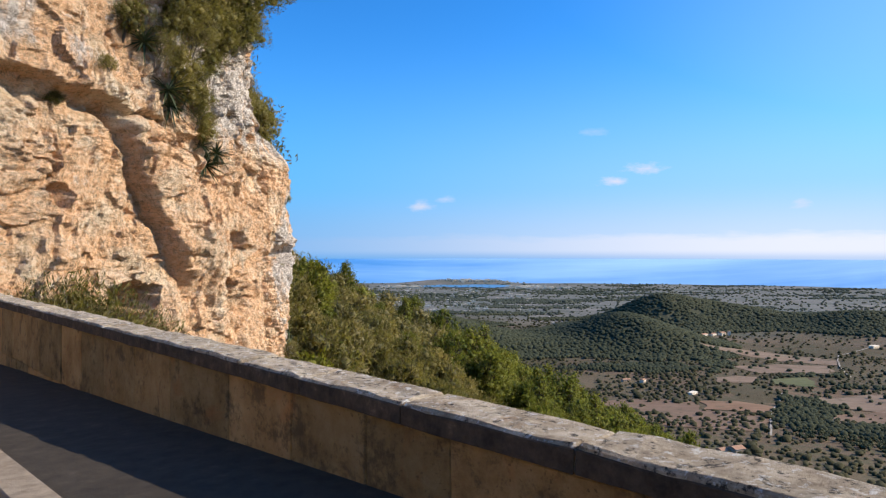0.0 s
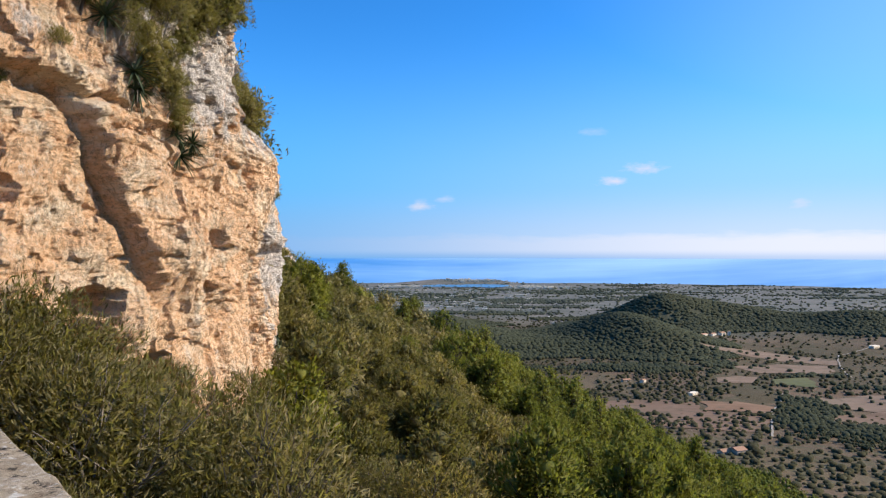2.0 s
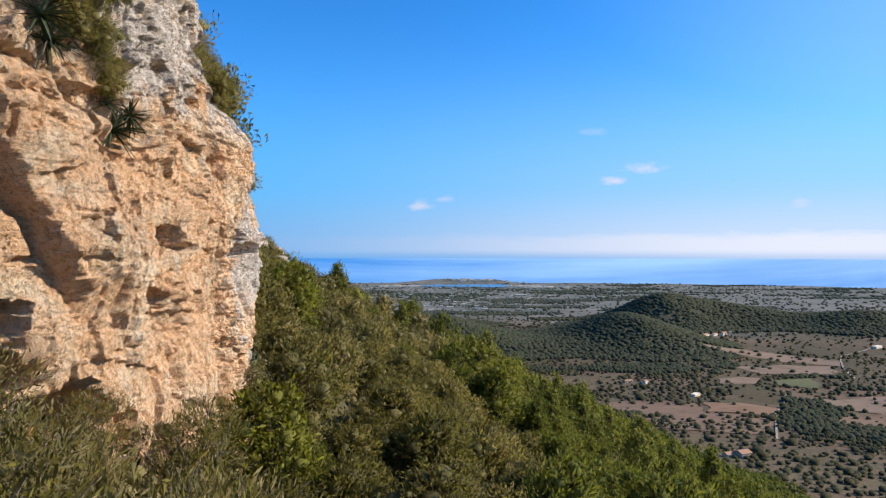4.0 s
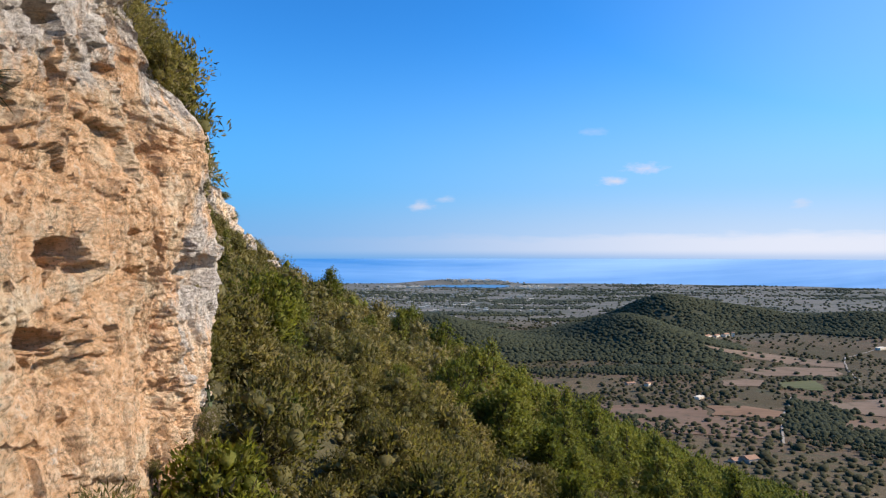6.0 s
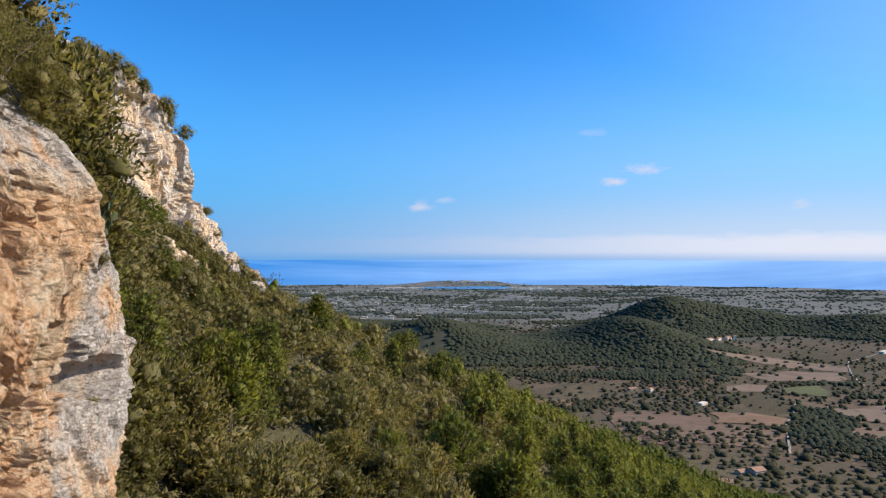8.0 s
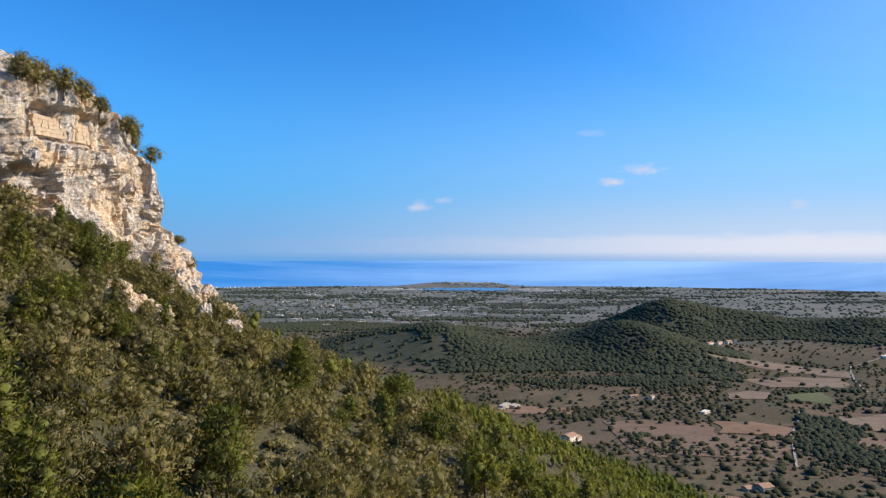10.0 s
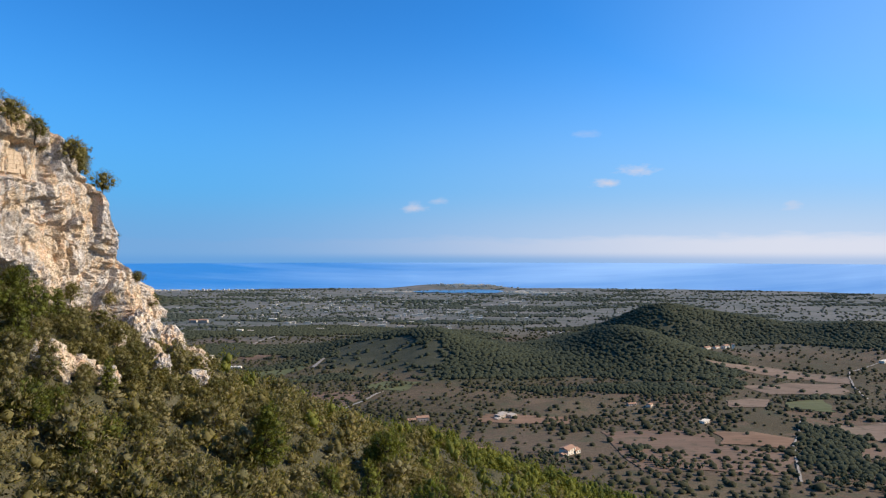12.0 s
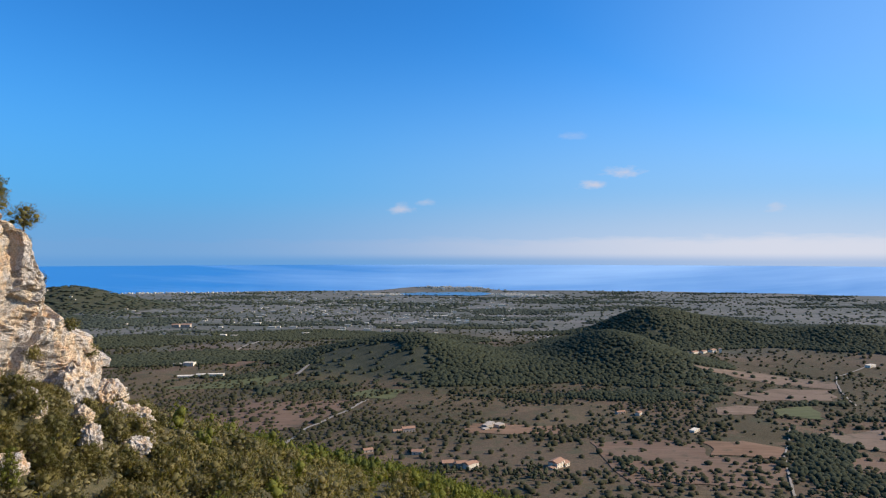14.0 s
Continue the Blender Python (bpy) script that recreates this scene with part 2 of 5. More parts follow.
def rock_material(name, grey_low, skins, seed, rust):
    """Limestone: ochre and cream breakouts, grey weathered skin, dark streaks, pits, cracks. skins: grey where (axis, from, to)."""
    m = Mat(name, 0.92, 0.15).world_co()
    big = m.noise(0.14 + seed, 4.0, 0.55, distort=0.6)
    mid = m.noise(0.42, 6.0, 0.65, distort=0.5)
    streak = m.noise(0.8, 7.0, 0.68, co=m.scaled((1.0, 1.0, 0.28)))
    fine = m.noise(3.2, 12.0, 0.80)
    cream = m.ramp(fine, ((0.32, (0.42, 0.29, 0.17)), (0.42, (0.76, 0.55, 0.345)), (0.54, (0.86, 0.67, 0.455)), (0.68, (0.90, 0.78, 0.62))))
    ochre = m.ramp(fine, ((0.32, (0.36, 0.18, 0.08)), (0.42, (0.80, 0.46, 0.235)), (0.54, (0.88, 0.57, 0.335)), (0.68, (0.90, 0.68, 0.46))))
    grey = m.ramp(fine, ((0.34, (0.22, 0.19, 0.16)), (0.43, (0.55, 0.465, 0.385)), (0.52, (0.74, 0.645, 0.55)), (0.64, (0.87, 0.80, 0.71))))
    col = m.mix(mask(m, mid, rust, rust + 0.16), cream, ochre)
    g = m.mix(0.5, big, streak)
    sp = m.t.nodes.new("ShaderNodeSeparateXYZ")
    m.link(m.co, sp.inputs[0])
    for axis, lo, hi, amount in skins:
        w = m.t.nodes.new("ShaderNodeMapRange")
        w.inputs["From Min"].default_value, w.inputs["From Max"].default_value, w.inputs["To Max"].default_value = lo, hi, amount
        m.link(sp.outputs[axis], w.inputs["Value"])
        g = m.math("ADD", g, w.outputs[0])
    col = m.mix(mask(m, g, grey_low, grey_low + 0.07), col, grey)
    # chalky flakes and dark weathering, both ragged
    white = m.noise(1.3, 10.0, 0.80, distort=0.6)
    col = m.mix(m.math("MULTIPLY", mask(m, white, 0.58, 0.64), 0.55), col, (0.86, 0.79, 0.69))
    stain = m.noise(0.40, 10.0, 0.78, co=m.scaled((1.0, 1.0, 0.22)))
    col = m.mix(m.math("MULTIPLY", mask(m, stain, 0.62, 0.68), 0.4), col, (0.17, 0.125, 0.09))
    # open bedding joints, short and wandering, and upright cracks
    bed = m.math("ABSOLUTE", m.math("SUBTRACT", m.noise(1.0, 6.0, 0.62, co=m.scaled((0.5, 0.5, 3.4)), distort=0.4), 0.5), 0.0)
    rift = m.math("ABSOLUTE", m.math("SUBTRACT", m.noise(0.9, 6.0, 0.66, co=m.scaled((1.0, 1.0, 0.40)), distort=0.7), 0.5), 0.0)
    where = mask(m, m.noise(0.55, 4.0, 0.6), 0.40, 0.60)
    crack = m.math("MAXIMUM", m.math("MULTIPLY", m.ramp(bed, ((0.0, (1, 1, 1)), (0.022, (0, 0, 0)))), where), m.ramp(rift, ((0.0, (1, 1, 1)), (0.012, (0, 0, 0)))))
    col = m.mix(m.math("MULTIPLY", crack, 0.48), col, (0.11, 0.07, 0.045))
    pits = m.noise(5.5, 8.0, 0.72)
    pit = m.ramp(pits, ((0.36, (1, 1, 1)), (0.43, (0, 0, 0))))
    col = m.mix(m.math("MULTIPLY", pit, 0.58), col, (0.13, 0.085, 0.055))
    m.color(col)
    h = m.math("ADD", m.noise(2.2, 12.0, 0.80), m.math("MULTIPLY", fine, 0.6))
    h = m.math("SUBTRACT", h, m.math("MULTIPLY", pit, 0.16))
    h = m.math("SUBTRACT", h, m.math("MULTIPLY", crack, 0.22))
    return m.bump(h, 0.32, 1.0).m


def leaf_material(name, dark, light, young, through=0.45, gloss=0.8, grain=3.6):
    """Foliage: mottled in tufts, each plant its own cast; a little light passes."""
    m = Mat(name, gloss, 0.06).world_co()
    tone = m.mix(0.62, m.noise(grain * 0.35, 4.0, 0.6), m.noise(grain, 6.0, 0.7))
    col = m.ramp(tone, ((0.34, dark), (0.54, light), (0.68, young)))
    cast = m.ramp(m.random(), ((0.0, (0.72, 0.76, 0.66)), (0.5, (1.0, 1.0, 1.0)), (1.0, (1.13, 1.08, 0.90))))
    col = m.mix(1.0, col, cast, "MULTIPLY")
    m.color(col)
    m.bump(m.noise(grain * 1.4, 6.0, 0.72), 0.3 / grain, 0.6)
    tr = m.t.nodes.new("ShaderNodeBsdfTranslucent")
    m.link(m.mix(1.0, col, (1.3, 1.35, 0.6), "MULTIPLY"), tr.inputs[0])
    mx = m.t.nodes.new("ShaderNodeMixShader")
    mx.inputs[0].default_value = through
    m.link(m.b.outputs[0], mx.inputs[1])
    m.link(tr.outputs[0], mx.inputs[2])
    m.link(mx.outputs[0], m.t.nodes["Material Output"].inputs[0])
    return m.m


def ground_material():
    """Scrub, dry grass and bare soil in irregular plots."""
    m = Mat("ground_cover", 0.97, 0.1).world_co()
    plot = m.cells(0.0075, out="Color", co=m.mix(0.06, m.co, m.math("MULTIPLY", m.noise(0.01), 900.0)))
    sepr = m.t.nodes.new("ShaderNodeSeparateColor")
    m.link(plot, sepr.inputs[0])
    soil = m.ramp(sepr.outputs[0], ((0.0, (0.115, 0.100, 0.058)), (0.3, (0.185, 0.142, 0.096)), (0.5, (0.215, 0.150, 0.102)),
                                    (0.68, (0.175, 0.145, 0.088)), (0.85, (0.245, 0.175, 0.120)), (1.0, (0.120, 0.118, 0.060))))
    scrub = m.ramp(m.noise(0.11, 6.0, 0.7), ((0.35, (0.085, 0.075, 0.046)), (0.6, (0.150, 0.122, 0.076)), (0.75, (0.22, 0.17, 0.112))))
    wide = m.noise(0.0021, 4.0, 0.6)
    col = m.mix(mask(m, wide, 0.46, 0.60), soil, scrub)
    grain = m.ramp(m.noise(0.35, 8.0, 0.75), ((0.3, (0.44, 0.42, 0.40)), (0.7, (1.02, 0.93, 0.86))))
    col = m.mix(1.0, col, grain, "MULTIPLY")
    col = m.mix(m.math("MULTIPLY", mask(m, m.noise(0.05, 7.0, 0.7), 0.51, 0.60), 0.6), col, (0.078, 0.082, 0.044))
    # far plain between dark copses: haze painted in as paler, greyer ground
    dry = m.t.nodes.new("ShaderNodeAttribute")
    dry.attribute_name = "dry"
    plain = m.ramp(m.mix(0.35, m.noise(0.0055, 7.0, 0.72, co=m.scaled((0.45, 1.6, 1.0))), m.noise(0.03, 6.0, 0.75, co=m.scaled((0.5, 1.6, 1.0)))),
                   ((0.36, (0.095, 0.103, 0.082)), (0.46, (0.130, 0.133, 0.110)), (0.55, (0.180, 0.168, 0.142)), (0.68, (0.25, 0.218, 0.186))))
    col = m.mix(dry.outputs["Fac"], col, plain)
    cover = m.t.nodes.new("ShaderNodeAttribute")
    cover.attribute_name = "cover"
    wooded = cover.outputs["Fac"]
    hill = m.ramp(m.mix(0.6, m.noise(0.06, 6.0, 0.7), m.noise(1.6, 10.0, 0.8)), ((0.36, (0.056, 0.054, 0.028)), (0.54, (0.098, 0.086, 0.047)), (0.66, (0.20, 0.155, 0.10))))
    col = m.mix(wooded, col, hill)
    green = m.t.nodes.new("ShaderNodeAttribute")
    green.attribute_name = "green"
    turf = m.ramp(m.mix(0.5, m.noise(0.05, 6.0, 0.7), m.noise(0.4, 8.0, 0.75)), ((0.36, (0.048, 0.052, 0.030)), (0.5, (0.070, 0.070, 0.042)), (0.64, (0.105, 0.096, 0.060))))
    col = m.mix(green.outputs["Fac"], col, turf)
    m.color(col)
    return m.bump(m.noise(0.5, 8.0, 0.75), 0.5, 0.8).m


def field_material(name, a, b, c):
    m = Mat(name, 0.97, 0.1).world_co()
    col = m.ramp(m.noise(0.012, 5.0, 0.6), ((0.3, a), (0.55, b), (0.75, c)))
    rows = m.noise(0.35, 3.0, 0.5, co=m.scaled((0.08, 1.0, 1.0)))
    col = m.mix(1.0, col, m.ramp(rows, ((0.3, (0.82, 0.8, 0.78)), (0.7, (1.15, 1.15, 1.15)))), "MULTIPLY")
    weeds = m.noise(0.045, 8.0, 0.75)
    col = m.mix(m.math("MULTIPLY", mask(m, weeds, 0.54, 0.62), 0.55), col, (0.085, 0.078, 0.048))
    m.color(col)
    return m.m


def speckled(name, stops, scale, rough=0.9, bump=0.0, island=False, obj=False, detail=8.0):
    m = Mat(name, rough, 0.25)
    col = m.ramp(m.noise(scale, detail, 0.68), stops)
    if island or obj:
        col = m.mix(1.0, col, m.ramp(m.random(island), ((0.0, (0.78, 0.77, 0.76)), (1.0, (1.2, 1.2, 1.18)))), "MULTIPLY")
    m.color(col)
    if bump:
        m.bump(m.noise(scale * 1.7, 9.0, 0.75), bump, 0.9)
    return m.m


def water_material(name, deep, pale, rough, haze_gain=0.0):
    """Open water with long paler streaks and painted haze that thickens eastward; the last argument sets how fast."""
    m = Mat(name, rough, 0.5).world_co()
    lanes_haze = m.noise(0.0011, 6.0, 0.62, co=m.scaled((0.30, 1.6, 1.6)))
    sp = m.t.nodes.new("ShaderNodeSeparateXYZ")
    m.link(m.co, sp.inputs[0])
    lanes_haze = m.math("ADD", lanes_haze, m.math("MULTIPLY", sp.outputs[0], haze_gain))
    if haze_gain:      # haze painted in, thicker far out
        lanes_haze = m.math("ADD", lanes_haze, m.math("MULTIPLY", m.math("SUBTRACT", sp.outputs[1], 4350.0), 0.00022))
    m.color(m.mix(mask(m, lanes_haze, 0.30, 0.86), deep, pale))
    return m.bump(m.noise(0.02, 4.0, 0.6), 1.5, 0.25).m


ROCK_WARM = rock_material("limestone_ochre", 0.60, ((2, 6.4, 9.0, 0.16), (1, 50.0, 56.0, 0.14)), 0.0, 0.37)
ROCK_GREY = rock_material("limestone_grey", 0.455, (), 0.013, 0.50)
PINE = leaf_material("pine_needles", (0.150, 0.160, 0.042), (0.215, 0.222, 0.062), (0.290, 0.286, 0.092))
OAK = leaf_material("holm_oak_leaves", (0.170, 0.150, 0.066), (0.240, 0.206, 0.092), (0.32, 0.266, 0.125))
OLIVE = leaf_material("wild_olive_leaves", (0.215, 0.185, 0.092), (0.300, 0.254, 0.130), (0.39, 0.326, 0.178))
BROOM = leaf_material("dry_broom", (0.19, 0.165, 0.078), (0.28, 0.24, 0.118), (0.38, 0.32, 0.17))
SPIKE = leaf_material("agave_leaves", (0.030, 0.042, 0.026), (0.060, 0.078, 0.046), (0.13, 0.13, 0.07), 0.08, 0.5)
CACTUS = leaf_material("prickly_pear", (0.050, 0.066, 0.036), (0.090, 0.108, 0.056), (0.15, 0.16, 0.09), 0.05, 0.5)
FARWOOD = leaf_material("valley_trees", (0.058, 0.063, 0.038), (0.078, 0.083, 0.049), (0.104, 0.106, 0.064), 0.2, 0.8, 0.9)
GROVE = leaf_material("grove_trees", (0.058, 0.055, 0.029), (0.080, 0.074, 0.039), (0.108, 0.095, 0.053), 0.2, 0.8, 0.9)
# trees of the far plain: haze put into paler, greyer leaf tones
HAZEWOOD = leaf_material("hazed_plain_trees", (0.078, 0.086, 0.066), (0.100, 0.108, 0.082), (0.128, 0.132, 0.102), 0.2, 0.8, 0.9)
BARK = speckled("bark", ((0.3, (0.045, 0.034, 0.026)), (0.6, (0.11, 0.085, 0.065)), (0.8, (0.19, 0.16, 0.13))), 6.0, 0.95, 0.03)
TWIG = speckled("grey_twigs", ((0.3, (0.09, 0.075, 0.06)), (0.7, (0.24, 0.20, 0.16))), 9.0, 0.95)
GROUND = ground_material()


def sandstone_material():
    """Sawn sandstone: olive-brown to orange, black lichen patches, pits, each block a little different."""
    m = Mat("parapet_sandstone", 0.95, 0.2).world_co()
    col = m.ramp(m.noise(1.7, 9.0, 0.72), ((0.28, (0.20, 0.115, 0.050)), (0.46, (0.46, 0.285, 0.125)), (0.60, (0.58, 0.385, 0.185)), (0.78, (0.66, 0.50, 0.29))))
    col = m.mix(m.math("MULTIPLY", mask(m, m.noise(1.1, 7.0, 0.68, distort=0.8), 0.55, 0.66), 0.6), col, (0.60, 0.27, 0.10))
    col = m.mix(m.math("MULTIPLY", mask(m, m.noise(2.6, 10.0, 0.76), 0.53, 0.62), 0.72), col, (0.125, 0.092, 0.055))
    col = m.mix(m.math("MULTIPLY", mask(m, m.noise(14.0, 6.0, 0.7), 0.60, 0.66), 0.6), col, (0.09, 0.065, 0.04))
    col = m.mix(1.0, col, m.ramp(m.random(), ((0.0, (0.50, 0.52, 0.48)), (0.5, (0.70, 0.68, 0.60)), (1.0, (0.92, 0.82, 0.68)))), "MULTIPLY")
    m.color(col)
    return m.bump(m.noise(5.0, 10.0, 0.78), 0.06, 1.0).m


SAND = sandstone_material()
ASPHALT = speckled("asphalt", ((0.3, (0.030, 0.024, 0.018)), (0.6, (0.054, 0.043, 0.031)), (0.8, (0.095, 0.076, 0.056))), 5.0, 0.9, 0.01)
KERB = speckled("kerb_stone", ((0.3, (0.20, 0.15, 0.10)), (0.7, (0.38, 0.30, 0.21))), 6.0, 0.95, 0.01)
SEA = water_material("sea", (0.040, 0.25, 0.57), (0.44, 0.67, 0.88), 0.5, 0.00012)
BAY = water_material("bay_water", (0.05, 0.16, 0.30), (0.09, 0.22, 0.36), 0.3)
TAN = field_material("stubble_field", (0.185, 0.128, 0.086), (0.24, 0.168, 0.116), (0.195, 0.152, 0.098))
RED = field_material("ploughed_red_soil", (0.155, 0.099, 0.065), (0.205, 0.132, 0.088), (0.175, 0.125, 0.080))
ORANGE = field_material("ochre_soil", (0.20, 0.120, 0.072), (0.25, 0.153, 0.094), (0.20, 0.134, 0.086))
GREEN = field_material("pasture", (0.095, 0.105, 0.046), (0.130, 0.135, 0.062), (0.16, 0.145, 0.08))
LANE = speckled("pale_track", ((0.3, (0.24, 0.20, 0.15)), (0.7, (0.40, 0.34, 0.27))), 0.4)
WHITE = speckled("whitewash", ((0.3, (0.72, 0.60, 0.44)), (0.7, (0.86, 0.74, 0.56))), 0.8)
PLASTER = speckled("sand_plaster", ((0.3, (0.44, 0.35, 0.26)), (0.7, (0.58, 0.48, 0.37))), 0.8)
RUBBLE = speckled("rubble_masonry", ((0.3, (0.34, 0.24, 0.15)), (0.5, (0.50, 0.37, 0.245)), (0.7, (0.60, 0.47, 0.33))), 2.5, 0.95, 0.05)
TILE = speckled("clay_tiles", ((0.3, (0.30, 0.15, 0.085)), (0.7, (0.50, 0.30, 0.19))), 1.2)
DARKGLASS = speckled("dark_window", ((0.3, (0.02, 0.022, 0.025)), (0.7, (0.04, 0.042, 0.045))), 1.0, 0.55)
POOL = speckled("pool_water", ((0.3, (0.05, 0.36, 0.50)), (0.7, (0.09, 0.45, 0.58))), 0.6, 0.1)


def cap_material():
    m = Mat("lichened_cap_stone", 0.95, 0.2).world_co()
    base = m.ramp(m.noise(4.0, 10.0, 0.76), ((0.3, (0.24, 0.17, 0.105)), (0.5, (0.52, 0.41, 0.28)), (0.68, (0.72, 0.61, 0.46))))
    col = m.mix(m.math("MULTIPLY", mask(m, m.noise(2.0, 8.0, 0.72, distort=0.6), 0.50, 0.62), 0.6), base, (0.20, 0.155, 0.105))
    col = m.mix(m.math("MULTIPLY", mask(m, m.noise(1.6, 6.0, 0.65, distort=1.0), 0.60, 0.68), 0.6), col, (0.42, 0.24, 0.11))
    col = m.mix(mask(m, m.noise(11.0, 10.0, 0.78), 0.54, 0.60), col, (0.060, 0.050, 0.038))
    col = m.mix(m.math("MULTIPLY", mask(m, m.noise(13.0, 8.0, 0.75), 0.55, 0.61), 0.85), col, (0.76, 0.72, 0.64))
    m.color(col)
    return m.bump(m.noise(9.0, 10.0, 0.80), 0.06, 1.0).m


CAP = cap_material()


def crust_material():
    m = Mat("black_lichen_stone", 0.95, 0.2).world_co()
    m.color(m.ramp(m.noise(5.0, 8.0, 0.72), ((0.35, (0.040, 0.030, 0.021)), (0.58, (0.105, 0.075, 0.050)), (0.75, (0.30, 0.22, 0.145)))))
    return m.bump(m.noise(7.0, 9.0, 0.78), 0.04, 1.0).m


CRUST = crust_material()

# ---- mesh helpers ----
def mesh_of(name, verts, faces, material, smooth=False, normals=None):
    me = bpy.data.meshes.new(name)
    verts, faces = np.asarray(verts, np.float32), np.asarray(faces, np.int32)
    k = faces.shape[1]
    me.vertices.add(len(verts))
    me.vertices.foreach_set("co", verts.ravel())
    me.loops.add(faces.size)
    me.loops.foreach_set("vertex_index", faces.ravel())
    me.polygons.add(len(faces))
    me.polygons.foreach_set("loop_start", np.arange(0, faces.size, k, dtype=np.int32))
    me.polygons.foreach_set("use_smooth", np.full(len(faces), smooth))
    me.update(calc_edges=True)
    me.validate()
    if normals is not None:
        me.normals_split_custom_set_from_vertices(np.asarray(normals, np.float32))
    me.materials.append(material)
    return me


def grid_faces(nu, nv, wrap=False):
    i, j = np.meshgrid(np.arange(nu if wrap else nu - 1), np.arange(nv - 1), indexing="ij")
    i, j = i.ravel(), j.ravel()
    i2 = (i + 1) % nu
    return np.stack([i * nv + j, i2 * nv + j, i2 * nv + j + 1, i * nv + j + 1], 1)


def part(name, bm, material, parent, label=""):
    """Links a bmesh as one mesh object under a thing or a part."""
    me = bpy.data.meshes.new(name)
    bm.to_mesh(me)
    bm.free()
    me.materials.append(material)
    ob = new(name, me)
    ob.parent = parent
    return tagged(ob, label) if label else ob


def under(name, me, parent, m=None, label=""):
    ob = new(name, me)
    ob.parent = parent
    if m is not None:
        ob.matrix_basis = m
    return tagged(ob, label) if label else ob


def box_bm(cx, cy, cz, sx, sy, sz, bevel=0.0, turn=0.0):
    bm = bmesh.new()
    bmesh.ops.create_cube(bm, size=1, matrix=pose(cx, cy, cz, 0, 0, turn) @ Matrix.Diagonal((sx, sy, sz, 1)))
    if bevel:
        bmesh.ops.bevel(bm, geom=bm.edges[:], offset=bevel, segments=1, affect="EDGES")
    return bm


# ---- the ground sheet, the sea ----
fine = np.radians(np.arange(-45, 45.01, 0.26))
coarse = np.radians(np.arange(52, 309, 5.0))
ang = np.concatenate([fine, coarse])
rad = np.concatenate([[0.5], np.geomspace(4, 300, 150), np.geomspace(303, 4990, 270)])
A, R = np.meshgrid(ang, rad, indexing="ij")
gx, gy = R * np.sin(A), R * np.cos(A)
gz = ground_z(gx, gy)
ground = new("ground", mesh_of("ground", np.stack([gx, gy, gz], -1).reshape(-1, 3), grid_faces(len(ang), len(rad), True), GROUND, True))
cov = ground.data.attributes.new("cover", "FLOAT", "POINT")
hills_ = sum(h * np.exp(-((gx - hx) / sx) ** 2 / 2 - ((gy - hy) / sy) ** 2 / 2) for hx, hy, h, sx, sy in HILLS)
woods_ = np.maximum(step(5, 14, hills_ + 5 * fbm(gx / 60, gy / 60, octaves=3, seed=15)), step(-140, -118, gz) * step(520, 420, np.hypot(gx, gy)))
cov.data.foreach_set("value", woods_.astype(np.float32).ravel())
# dry weighs the haze painted into the plain's colour, growing with distance
haze_ = step(1450, 2100, np.hypot(gx, gy) + 160 * fbm(gx / 300, gy / 300, octaves=3, seed=16))
ground.data.attributes.new("dry", "FLOAT", "POINT").data.foreach_set("value", haze_.astype(np.float32).ravel())
turf_ = step(4, 10, hills_ + 3 * fbm(gx / 60, gy / 60, octaves=3, seed=15)) * step(700, 800, gy)
ground.data.attributes.new("green", "FLOAT", "POINT").data.foreach_set("value", turf_.astype(np.float32).ravel())
tagged(ground, "rocky hillside falling to a wide valley of scrub and dry fields", "ground", kind="structure")


def coast_radius(a):
    d = np.degrees(a)
    return 4010 + 25 * vnoise(d / 5, d * 0, seed=3) + 12 * vnoise(d / 1.3, d * 0, seed=4)


ang = np.radians(np.arange(-58, 58.01, 0.4))
steps = np.linspace(0, 1, 12)
A, K = np.meshgrid(ang, steps, indexing="ij")
r0 = coast_radius(A)
z0 = np.interp(r0, VALLEY_R, VALLEY_Z) - 3
R = r0 + (4940 - r0) * K
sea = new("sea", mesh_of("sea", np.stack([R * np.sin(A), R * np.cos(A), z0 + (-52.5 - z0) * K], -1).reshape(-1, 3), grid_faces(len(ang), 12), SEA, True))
tagged(sea, "smooth deep blue sea, haze painted in far out, reaching the horizon beyond the coast", "sea", kind="structure")


def draped(name, outline, lift, material, label, category, cell=6, kind="structure", wob=0.0):
    """A patch that lies on the ground: a fan of rings inside an outline (x, y corners)."""
    pts = np.array(outline, float)
    n = len(pts)
    per = []
    for i in range(n):
        a, b = pts[i], pts[(i + 1) % n]
        k = max(2, int(np.hypot(*(b - a)) / cell))
        for j in range(k):
            per.append(a + (b - a) * j / k)
    per = np.array(per)
    if wob:
        per = per + wob * np.stack([vnoise(per[:, 0] / 30, per[:, 1] / 30, seed=2), vnoise(per[:, 0] / 30, per[:, 1] / 30, seed=4)], 1)
    c = per.mean(0)
    rings = max(3, int(np.hypot(*(per - c).T).max() / cell / 1.5))
    f = np.linspace(1, 0.02, rings)
    P = c + (per[:, None, :] - c) * f[None, :, None]
    z = ground_z(P[..., 0], P[..., 1]) + lift
    ob = new(name, mesh_of(name, np.concatenate([P, z[..., None]], -1).reshape(-1, 3), grid_faces(len(per), rings, True)[:, ::-1], material, True))
    return tagged(ob, label, category, kind=kind)


